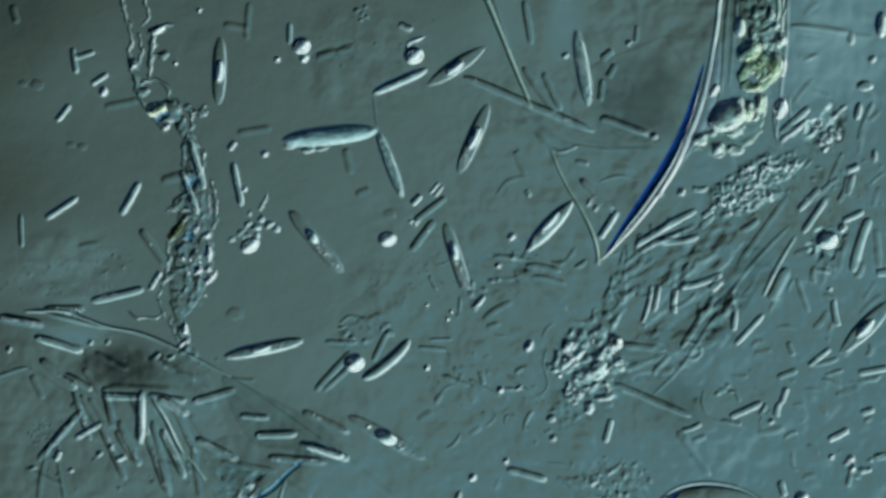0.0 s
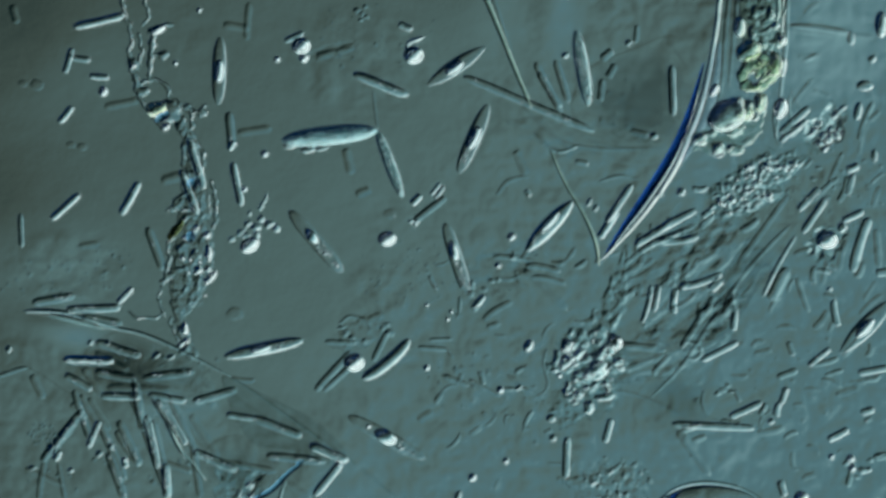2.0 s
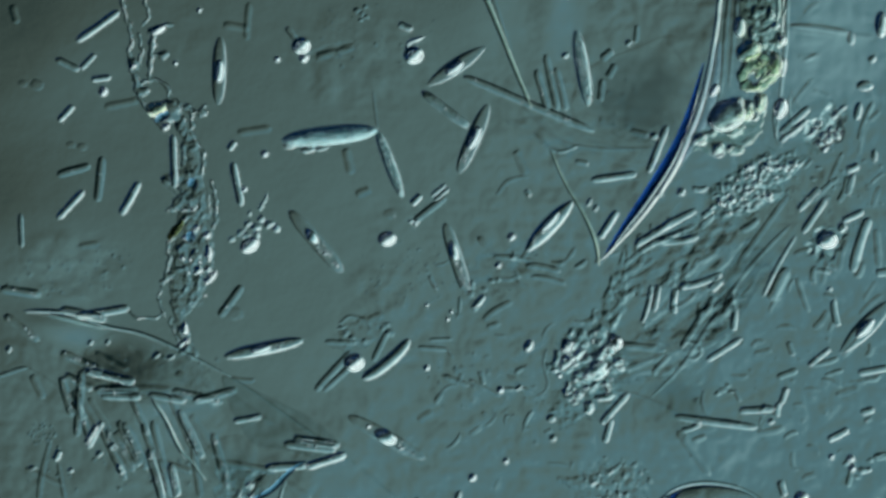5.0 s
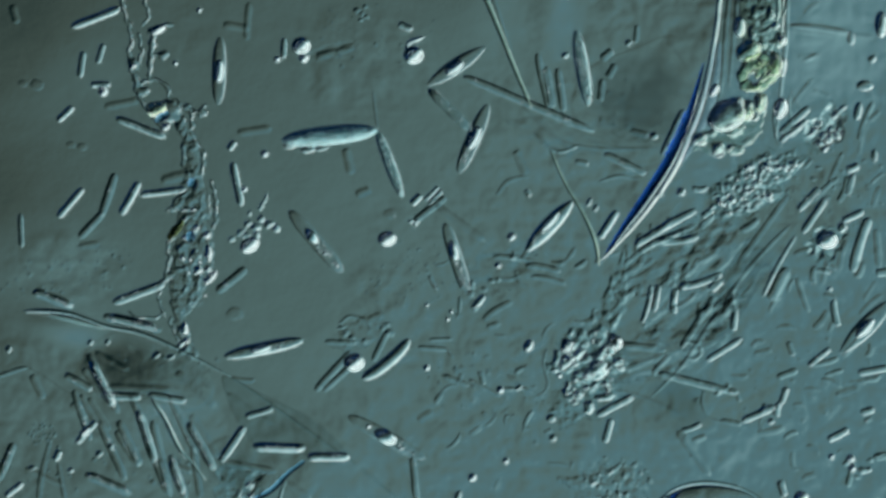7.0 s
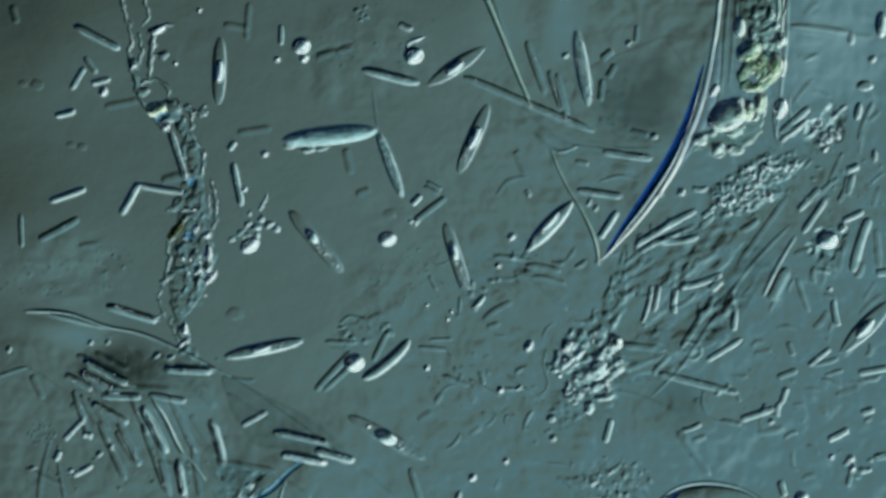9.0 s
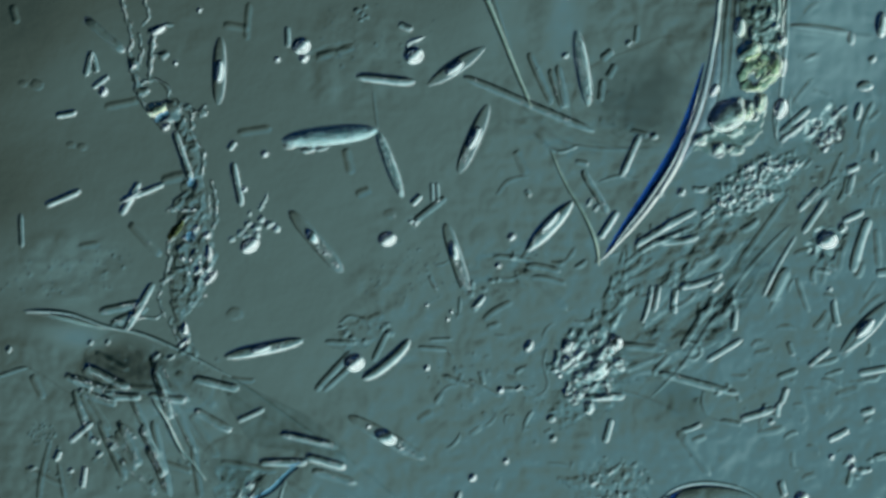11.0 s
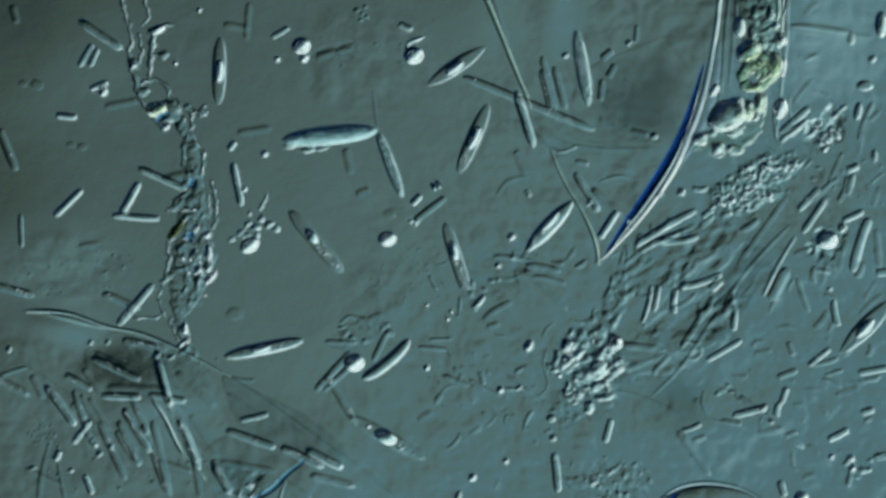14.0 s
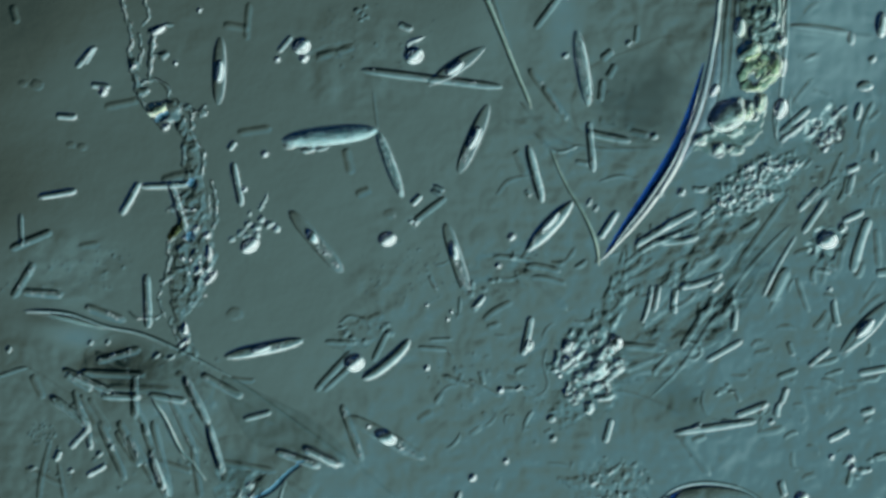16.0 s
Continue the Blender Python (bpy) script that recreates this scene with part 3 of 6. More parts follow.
for i, r in enumerate(((575, 605, 632, 607, 11), (558, 692, 622, 622, 15), (572, 692, 640, 632, 13), (660, 640, 688, 582, 13), (872, 455, 942, 463, 11), (930, 470, 992, 481, 13), (940, 490, 1002, 503, 11),
                       (1018, 286, 1042, 290, 11), (1300, 690, 1310, 712, 9), (1275, 745, 1312, 751, 11), (1440, 160, 1470, 172, 9), (1400, 160, 1426, 211, 7), (740, 615, 792, 619, 10), (800, 600, 760, 602, 8),
                       (1420, 112, 1446, 98, 10), (1460, 665, 1492, 655, 9), (1198, 762, 1256, 842, 15), (1064, 105, 1084, 90, 16), (1076, 138, 1089, 114, 15), (1128, 44, 1125, 76, 11), (1062, 180, 1066, 140, 13))):
    rod(*r, "THIN", seed=220 + i, bend=3 if i in (4, 5, 6) else 0)
for i, r in enumerate(((1135, 572, 1152, 505, 11), (1157, 552, 1165, 503, 13), (1193, 556, 1196, 510, 14), (1202, 508, 1278, 485, 14), (1257, 514, 1277, 494, 18), (1122, 436, 1232, 372, 16), (1165, 428, 1236, 419, 14),
                       (1298, 586, 1300, 540, 14), (1508, 482, 1538, 385, 20), (1475, 530, 1484, 578, 13), (1445, 478, 1470, 481, 10), (1350, 525, 1408, 418, 9), (1225, 333, 1252, 332, 12), (1242, 384, 1262, 370, 13),
                       (1375, 738, 1380, 712, 13), (1205, 762, 1241, 748, 11), (1550, 484, 1575, 480, 16), (1380, 252, 1430, 214, 13), (1395, 240, 1420, 218, 11))):
    rod(*r, "SILICA", seed=250 + i, bend=(-3, 0, 3)[i % 3])
for i, r in enumerate(((1100, 610, 1178, 620, 15), (1155, 665, 1186, 630, 12), (1258, 577, 1300, 528, 22), (1205, 616, 1266, 524, 15), (1130, 446, 1200, 415, 14), (1484, 358, 1500, 312, 13), (1556, 475, 1551, 405, 15),
                       (1440, 502, 1444, 470, 13), (1515, 492, 1526, 464, 14), (1225, 781, 1250, 772, 12), (1388, 776, 1412, 765, 10), (1545, 811, 1578, 800, 13), (1500, 862, 1510, 820, 12), (1520, 250, 1546, 180, 11),
                       (1432, 646, 1484, 634, 11), (1395, 604, 1404, 630, 12), (1275, 384, 1312, 378, 12), (1310, 408, 1342, 388, 14), (1238, 405, 1262, 382, 12))):
    rod(*r, "THIN", seed=270 + i, bend=(0, 3, -3)[i % 3])
for i, r in enumerate(((1305, 470, 1395, 345, 13), (1440, 582, 1465, 550, 15), (1330, 614, 1353, 604, 12), (1335, 627, 1366, 619, 12), (1340, 766, 1388, 756, 14), (1425, 28, 1452, 6, 13), (1412, 104, 1452, 100, 14), (1393, 49, 1508, 59, 20), (1500, 66, 1546, 68, 12),
                       (1105, 655, 1168, 634, 14), (1035, 572, 1062, 554, 14), (855, 567, 906, 534, 14), (862, 580, 884, 572, 12), (410, 668, 452, 673, 10), (1405, 452, 1434, 444, 12), (1236, 466, 1268, 450, 13),
                       (1150, 600, 1165, 575, 12), (1485, 480, 1500, 425, 13), (1520, 600, 1492, 632, 12))):
    rod(*r, "FAINT", seed=290 + i, bend=(0, -3, 3)[i % 3])

# pale broad rods fanned out in the lower mat
for i, r in enumerate(((209, 744, 249, 824, 14), (205, 762, 246, 826, 13), (253, 749, 298, 876, 15), (270, 744, 302, 880, 14), (232, 700, 262, 770, 12), (175, 745, 222, 850, 14), (300, 700, 345, 800, 13), (130, 690, 160, 780, 12))):
    rod(*r[:4], r[4] + 2, "THIN", seed=275 + i, dots=3)

# faint rods of the mat behind
rng = random.Random(11)
for i in range(34):
    x, y = rng.uniform(1090, 1300), rng.uniform(390, 560)
    if (x - 1090) * 0.3 + 370 > y:
        continue
    a = radians(rng.gauss(48, 26))
    l = rng.uniform(10, 30)
    rod(x - l * math.cos(a), y + l * math.sin(a), x + l * math.cos(a), y - l * math.sin(a), rng.uniform(9, 15), "FAINT", seed=310 + i, bend=rng.uniform(-4, 4))
for i in range(22):
    x, y = rng.uniform(60, 640), rng.uniform(600, 880)
    if y < 560 + x * 0.36:
        continue
    a = radians(rng.gauss(-58, 22) if x < 400 else rng.gauss(-20, 25))
    l = rng.uniform(18, 52)
    rod(x - l * math.cos(a), y + l * math.sin(a), x + l * math.cos(a), y - l * math.sin(a), rng.uniform(9, 17), "FAINT", seed=400 + i)
# small bowed shreds sunk in the slime
for i in range(62):
    x, y = rng.uniform(770, 1090) if i % 3 else rng.uniform(1300, 1560), rng.uniform(440, 860)
    a = radians(rng.gauss(25, 50))
    l = rng.uniform(5, 20)
    rod(x - l * math.cos(a), y + l * math.sin(a), x + l * math.cos(a), y - l * math.sin(a), rng.uniform(6, 13), rng.choice(("THIN", "FAINT", "FAINT", "FAINT", "FAINT")), seed=560 + i, bend=rng.uniform(-6, 6), p=3,
        label="faint bowed shred sunk in the slime")
for i in range(13):
    x, y = rng.uniform(1395, 1560), rng.uniform(90, 560)
    a = radians(rng.gauss(58, 20))
    l = rng.uniform(10, 34)
    rod(x - l * math.cos(a), y + l * math.sin(a), x + l * math.cos(a), y - l * math.sin(a), rng.uniform(7, 13), rng.choice(("THIN", "FAINT", "FAINT")), seed=670 + i, bend=rng.uniform(-3, 3))

# ---- fibres, edges of membranes ----
# the edge's blue interference fringe and dark line are added as separate bands
shell = new("shell_edge")
put("blue_fringe", thread_mesh("blue_fringe", ((1246, 110, 3), (1232, 160, 8), (1218, 206, 13), (1199, 252, 15), (1172, 300, 15), (1139, 350, 13), (1107, 396, 9), (1070, 452, 4)), 0.5), BLUE, None, shell)
put("dark_line", thread_mesh("dark_line", ((1236, 160, 3), (1222, 208, 5), (1204, 256, 6), (1182, 300, 7), (1148, 352, 6), (1112, 400, 4), (1068, 458, 3)), 0.9, lean=-0.4), DENSE, None, shell)
put("rim", thread_mesh("rim", ((1276, -30, 9), (1267, 50, 9), (1255, 122, 10), (1238, 190, 12), (1217, 246, 11), (1195, 298, 10), (1160, 352, 8), (1119, 404, 6), (1062, 464, 4)), 0.8, lean=0.5), WHITE, None, shell)
tagged(shell, "large curved shell edge with blue fringe and white rim", "shell")
thread(((1290, -20, 8), (1283, 60, 9), (1277, 150, 8), (1262, 230, 6)), THIN, "clear upright membrane fold beside the shell edge", "membrane_fold", "membrane")
thread(((1304, -20, 7), (1297, 70, 8), (1290, 160, 6)), THIN, "clear upright membrane fold beside the shell edge", "membrane_fold", "membrane")
thread(((1398, 47, 10), (1440, 49, 12), (1480, 54, 12), (1502, 60, 7)), SILICA, "straight dark-lined edge beside the debris column", "membrane_edge", "membrane")
thread(((1394, -20, 9), (1392, 60, 10), (1385, 130, 8), (1372, 250, 6)), SILICA, "clear wall of the upright debris column", "membrane_fold", "membrane")
thread(((852, -20, 9), (886, 60, 9), (912, 125, 8), (941, 192, 6)), FIBRE, "thin straight yellowish fibre", tall=0.8)
thread(((868, -20, 8), (894, 60, 7), (905, 90, 5)), THIN, "thin clear fibre beside a yellowish one")
thread(((972, 262, 4), (1000, 325, 5), (1030, 375, 6), (1052, 425, 7), (1060, 470, 6)), FIBRE, "thin curved yellowish fibre beside the shell edge", tall=0.8)
thread(((40, 551, 4), (75, 550, 9), (125, 555, 8), (188, 577, 7), (250, 590, 7), (312, 616, 7), (412, 668, 3)), FIRM, "long dark-lined edge of a folded membrane", "membrane_edge", "membrane", tall=1.1, lean=0.5)
thread(((80, 557, 3), (108, 562, 9), (140, 570, 9), (186, 583, 3)), PALE, "bright pale fold of a thin membrane", "membrane_fold", "membrane", tall=0.5, lean=-0.6)
thread(((410, 667, 4), (480, 716, 5), (560, 773, 6), (640, 831, 6), (712, 890, 6)), FIRM, "thin straight edge of a membrane", "membrane_edge", "membrane")
thread(((266, 702, 6), (292, 742, 8), (318, 795, 8), (336, 815, 6), (364, 850, 4)), PALE, "short pale bowed fibre in the mat", tall=0.9)
thread(((440, 890, 8), (480, 868, 10), (508, 840, 9), (542, 814, 6)), PALEBLUE, "short curved fibre with a painted blue fringe", tall=0.6)
thread(((492, 890, 7), (500, 865, 6), (506, 848, 4)), SILICA, "short dark fibre end beside a blue one")
thread(((1150, 905, 6), (1190, 868, 6), (1245, 854, 7), (1310, 864, 6), (1365, 895, 5)), FIRM, "curved rim of a large round shell", "shell_edge", "shell", tall=0.7)
thread(((1175, 905, 8), (1192, 880, 9), (1206, 866, 5)), BLUE, "short blue fringe inside a large round shell", "shell_streak", "shell", tall=0.6)
thread(((-20, 672, 8), (30, 655, 9), (50, 650, 5)), THIN, "faint bent edge of a thin membrane", "membrane_edge", "membrane")
thread(((50, 650, 5), (110, 690, 6), (170, 730, 5)), FAINT, "faint bent edge of a thin membrane", "membrane_edge", "membrane")
thread(((68, 890, 10), (74, 840, 12), (90, 775, 7)), FAINT, "bowed pale fold of slime", "membrane_fold", "membrane")
thread(((878, 347, 7), (900, 321, 10), (940, 311, 6)), FAINT, "faint bowed fold in open water", "membrane_fold", "membrane")
thread(((660, 160, 5), (664, 195, 6), (668, 232, 4)), FAINT, "faint fold of slime beside a diatom", "membrane_fold", "membrane")
thread(((920, 180, 8), (985, 245, 9), (1040, 262, 8), (1130, 265, 7)), FAINT, "faint tangled fibres under the diatoms", ripple=0.4)
thread(((945, 235, 6), (985, 268, 7), (1025, 258, 6)), SILICA, "short bowed fibre under the diatoms", ripple=0.4)
thread(((1040, 248, 5), (1100, 262, 6), (1180, 262, 4)), GHOST, "faint fibre across the hollow")
thread(((1060, 322, 6), (1095, 312, 7), (1132, 318, 5)), THIN, "short wavy fibre beside the shell edge", ripple=0.4)
thread(((1398, 398, 8), (1330, 470, 9), (1265, 560, 9), (1205, 650, 8), (1150, 705, 5)), THIN, "long slanting fibre across the mat", ripple=0.3)
thread(((1100, 470, 9), (1160, 430, 10), (1240, 395, 9)), THIN, "bowed fibre bundle in the mat", ripple=0.4)
thread(((1060, 690, 7), (1130, 700, 8), (1220, 740, 6)), FAINT, "faint streak of slime beside the colony", "membrane_fold", "membrane")
thread(((1205, 618, 6), (1215, 606, 7), (1234, 610, 8), (1240, 625, 8), (1228, 636, 7), (1212, 632, 6)), SILICA, "small ring-shaped empty shell", "shell_edge", "shell")
thread(((1246, 690, 5), (1243, 715, 7), (1256, 740, 7), (1278, 748, 5)), THIN, "bowed pale edge of an empty shell", "shell_edge", "shell")
thread(((600, 575, 6), (620, 560, 7), (650, 570, 6), (655, 590, 5)), THIN, "curled shred of slime", "membrane_fold", "membrane", ripple=0.5)
thread(((718, 92, 6), (724, 76, 8), (738, 70, 9), (752, 66, 4)), DENSE, "dark curled shred beside a droplet", "membrane_fold", "membrane")
thread(((1170, 55, 3), (1200, 95, 4), (1222, 128, 3)), FAINT, "faint crease of the hollow", "membrane_fold", "membrane")


sheet(((396, 664), (470, 700), (556, 744), (612, 800), (585, 822), (520, 800), (452, 788), (424, 752), (404, 712)), 1.0, DARKFILM, "dark translucent triangular membrane under the rods")
# shade of the film's slopes is painted into the tint of these five sheets
sheet(((150, 622), (205, 586), (250, 592), (330, 622), (380, 690), (330, 730), (230, 712), (166, 670)), 3.0, SOFT_SHADE, "clear slime sheet with painted shade under the rods")
sheet(((360, 800), (420, 770), (480, 815), (472, 866), (420, 896), (362, 866)), 3.0, SOFT_SHADE, "clear slime sheet with painted shade under the rods")
sheet(((1040, 122), (1120, 86), (1190, 62), (1240, 100), (1250, 134), (1230, 196), (1196, 254), (1160, 290), (1100, 290), (1040, 256), (1010, 190)), 2.0, HOLLOW_SHADE, "sheet of painted shade in the hollow beside the shell")
sheet(((1130, 690), (1200, 640), (1276, 680), (1250, 740), (1190, 786), (1126, 752)), 2.0, SOFT_SHADE, "sheet of painted shade beside the colony")
sheet(((1398, 330), (1424, 372), (1350, 496), (1272, 616), (1196, 696), (1166, 656), (1230, 560), (1302, 452)), 2.5, SOFT_SHADE, "streak of painted shade across the mat")


# ---- debris strand along the open water ----
def strand():
    base = new("debris_strand")
    ridges = (((214, -15, 6), (221, 25, 7), (232, 62, 6), (229, 92, 9), (231, 112, 10), (240, 150, 10), (252, 182, 8), (272, 208, 7), (290, 228, 5)), ((250, -15, 5), (262, 22, 6), (256, 45, 4)), ((306, 42, 5), (284, 50, 11), (272, 62, 12), (267, 98, 12), (264, 138, 6)),
              ((244, 156, 5), (258, 143, 6), (282, 142, 6), (296, 155, 6), (298, 170, 5), (318, 184, 6), (338, 200, 8), (338, 225, 7), (326, 246, 6)),
              ((324, 262, 6), (340, 254, 9), (356, 266, 8), (360, 290, 9), (354, 310, 8), (342, 314, 9)), ((326, 258, 6), (324, 282, 9), (332, 304, 9), (344, 316, 8)), ((374, 320, 5), (380, 345, 7), (382, 380, 7), (378, 405, 5)),
              ((302, 426, 7), (316, 402, 11), (330, 386, 11), (344, 382, 6)), ((284, 500, 6), (302, 486, 11), (316, 477, 11), (338, 472, 6)), ((298, 372, 6), (316, 350, 9), (336, 340, 6)), ((355, 470, 8), (352, 500, 9), (346, 530, 7), (322, 545, 6)))
    more = (((266, 96, 7), (292, 98, 6)), ((342, 194, 6), (352, 198, 8), (364, 188, 5)), ((352, 360, 6), (358, 380, 9), (350, 398, 7)), ((297, 430, 5), (298, 465, 7), (290, 500, 5)), ((318, 452, 6), (334, 500, 9), (316, 528, 7)),
            ((320, 545, 5), (319, 575, 6), (322, 596, 5)), ((330, 612, 6), (346, 628, 6)), ((326, 430, 6), (345, 440, 9), (352, 458, 6)), ((306, 520, 6), (326, 512, 9), (336, 492, 6)), ((246, 60, 4), (250, 90, 6), (244, 120, 4)))
    lumps = ((234, 112, 8, 10, 10), (240, 142, 6, 14, 12), (272, 54, 12, 8, 30), (288, 98, 9, 6, 0), (252, 163, 11, 9, 0), (300, 197, 22, 19, -30), (318, 184, 5, 4, 30), (331, 190, 5, 4, 30), (358, 200, 9, 6, 10), (318, 222, 9, 7, 40),
             (340, 262, 9, 6, 20), (342, 306, 7, 6, 0), (316, 362, 15, 7, 45), (345, 352, 10, 7, 60), (322, 440, 12, 8, 60), (346, 452, 12, 9, 20))
    lines = (((322, 392, 4), (332, 368, 6), (342, 350, 4)), ((346, 398, 5), (354, 372, 8), (357, 346, 5)), ((364, 388, 4), (370, 366, 6), (368, 344, 4)), ((310, 474, 4), (315, 448, 6), (324, 434, 5)), ((330, 420, 4), (342, 404, 7), (354, 400, 5)), ((312, 512, 4), (322, 524, 6), (330, 498, 7), (338, 480, 5)),
             ((330, 456, 4), (346, 448, 6), (358, 424, 5)), ((334, 536, 4), (340, 512, 6), (342, 490, 4)), ((310, 500, 4), (306, 530, 5), (312, 560, 4)), ((284, 508, 3), (282, 535, 4), (290, 560, 3)), ((300, 560, 3), (306, 585, 4), (316, 604, 3)), ((324, 556, 3), (332, 548, 5), (346, 540, 4)), ((228, 552, 3), (246, 562, 4), (276, 562, 4), (290, 554, 3)))
    relief("skin", (205, 395, -12, 640), 2.0, ridges + more + lines, lumps, 4.2, 12, HEAP, "", ((318, 216, 20), (336, 250, 26), (342, 300, 26), (342, 350, 50), (344, 420, 66), (340, 470, 72), (326, 525, 50), (318, 556, 22), (326, 592, 18), (340, 628, 20)), 3, base)
    put("bright_lump", blob("bright_lump", 19, 14, 11, lump=0.4, seed=3, lean=shade_lean(0.4, 2)), YELLOW, place(276, 193, 14, 20), base)
    put("bright_lump", blob("bright_lump", 15, 8, 7, lump=0.25, seed=8), OIL, place(280, 53, 12, 30), base)
    # lumps with a bright side: place, radii, turn
    for x, y, a, c, turn in ((235, 117, 6, 6, 10), (293, 224, 8, 7, 0), (366, 416, 8, 7, 20), (369, 448, 6, 15, 5), (372, 492, 7, 15, -40), (350, 478, 9, 8, 60), (326, 582, 7, 12, 5), (329, 603, 6, 6, 0), (347, 402, 7, 5, 20)):
        put("bright_lump", blob("bright_lump", a, c, min(a, c) * 1.0, lump=0.4, seed=x, lean=shade_lean(radians(turn), 2)), OIL, place(x, y, 14, turn), base)
    for x, y, a, c, turn in ((341, 325, 8, 10, 0), (338, 420, 8, 10, 0)):
        put("bright_lump", blob("bright_lump", a, c, min(a, c) * 0.6, lump=0.25, seed=x), PALEBLUE, place(x, y, 16, turn), base)
    tagged(put("lump", blob("lump", 20, 8, 5, lump=0.3, seed=21), BROWN, place(310, 408, 16, 48), base), "thin yellow-brown lump")
    put("bright_lump", blob("bright_lump", 14, 7, 4, lump=0.25, seed=10), PALEBLUE, place(288, 208, 26, 35), base)
    tagged(base, "irregular strand of glassy lumps and torn membranes", "debris")


strand()
sparkle(344, 440, 30, 100, 4, 20, 2.8, 5.5, 880, (OIL, GRIT, DENSE))
clump("debris_heap", [(475, 397, 9, 6, 20), (462, 388, 8, 6, 50), (452, 402, 9, 7, 0), (438, 396, 8, 5, 40), (426, 411, 9, 5, 30), (410, 424, 6, 5, 0), (489, 405, 7, 6, 0), (442, 378, 6, 4, 60), (462, 366, 9, 4, 60), (470, 352, 9, 3, 70), (434, 418, 8, 6, 15), (455, 415, 7, 5, 60)],
      "small heap of glassy grains beside a droplet", "debris", DENSE, 5)
clump("debris_heap", [(632, 18, 6, 5, 0), (640, 24, 5, 5, 0), (648, 30, 6, 4, 0), (638, 36, 5, 4, 0), (646, 12, 5, 4, 0)], "few small grains stuck together", "debris", SILICA, 25)
clump("debris_heap", [(1280, 690, 7, 5, 0), (1270, 696, 6, 5, 0), (1288, 682, 6, 5, 0), (1294, 694, 5, 4, 0)], "few small grains stuck together", "debris", SILICA, 35)
clump("debris_heap", [(612, 590, 7, 5, 40), (604, 580, 6, 4, 0), (622, 598, 6, 5, 0), (678, 580, 7, 5, 70), (690, 590, 8, 6, 0), (645, 604, 6, 5, 0), (685, 575, 5, 4, 0)], "small grains beside a bowed diatom", "debris", SILICA, 45)
clump("debris_heap", [(1525, 830, 7, 5, 0), (1540, 815, 6, 5, 0), (1556, 805, 9, 5, 20), (1497, 820, 6, 5, 0), (1515, 845, 6, 4, 0)], "few scattered grains on the slide", "debris", SILICA, 75)
clump("debris_heap", [(835, 505, 6, 9, 0), (832, 520, 7, 6, 0), (840, 545, 6, 8, 20), (870, 498, 6, 5, 0), (858, 512, 5, 4, 0), (882, 495, 5, 4, 0)], "few scattered grains on the slide", "debris", SILICA, 85)

# ---- column of yellowish cells beside the shell edge ----
relief("cell_column", (1292, 1398, 56, 172), 1.8, (), ((1328, 116, 18, 12, 30), (1313, 131, 9, 14, 0), (1347, 127, 14, 10, 50), (1371, 116, 14, 21, 0), (1320, 153, 12, 9, 10), (1344, 153, 17, 9, 25), (1362, 140, 11, 9, 20), (1350, 104, 11, 8, 0)),
       0, 1, PLASTID, "heap of yellowish rounded cells with dark rims")
drop(1323, 90, 23, 19, 25, CELL, 57, 0.12, 0.8, "pale green rounded cell with a dark rim")
drop(1371, 118, 14, 20, -10, CELL, 58, 0.2, 0.8, "yellowish rounded cell with a bright side")
drop(1344, 114, 12, 8, 30, CELL, 59, 0.3, 0.8, "yellowish rounded cell in the heap")
drop(1334, 155, 14, 8, 12, CELL, 60, 0.3, 0.8, "yellowish rounded cell in the heap")
drop(1333, 128, 7, 4, 35, OIL, 61, 0.3, 0.8, "bright glassy lump added as a highlight among yellowish cells")
drop(1383, 73, 9, 9, 0, OIL, 62, 0.2, 0.9, "small bright droplet in the debris column")
# two clear lumps added as white highlights on the cells
drop(1352, 138, 12, 6, 40, OIL, 55, 0.4, 0.8, "bright glassy lump added as a highlight among yellowish cells")
drop(1386, 120, 6, 18, -5, OIL, 56, 0.3, 0.8, "clear sliver added as a yellowish cell's bright side")
relief("debris_heap", (1222, 1372, 160, 292), 1.8, (), ((1318, 196, 18, 20, 10), (1344, 184, 10, 18, 0), (1240, 246, 13, 9, 30), (1268, 262, 13, 9, 40), (1302, 266, 13, 9, 20), (1300, 234, 16, 10, 20), (1262, 234, 12, 8, 20)),
       1.3, 11, LIMP, "rounded dark-sided heap of pale debris", ((1236, 250, 30), (1270, 250, 50), (1312, 230, 60), (1335, 205, 40)), 5)
drop(1372, 47, 9, 8, 30, seed=49, mat=DENSE, label="small bright droplet in the debris column")
drop(1285, 204, 38, 27, 28, DENSE, 63, 0.25, 0.85, "large dark-sided rounded cell of the heap")
# the OIL drops are added as bright spots of the cells
for i, (x, y, a, c, turn, mat) in enumerate(((1320, 202, 15, 12, 20, CELL), (1346, 183, 10, 17, -15, CELL), (1300, 230, 18, 9, 15, FIRM), (1336, 208, 8, 6, 40, OIL), (1236, 246, 13, 10, 30, DENSE), (1243, 254, 8, 5, 20, OIL), (1269, 266, 12, 10, 30, DENSE), (1274, 276, 7, 4, 20, OIL), (1290, 262, 8, 6, 50, DENSE), (1322, 250, 9, 6, 30, SILICA))):
    drop(x, y, a, c, turn, mat, 780 + i, 0.35, 0.8, "rounded glassy cell or added bright spot in the heap")
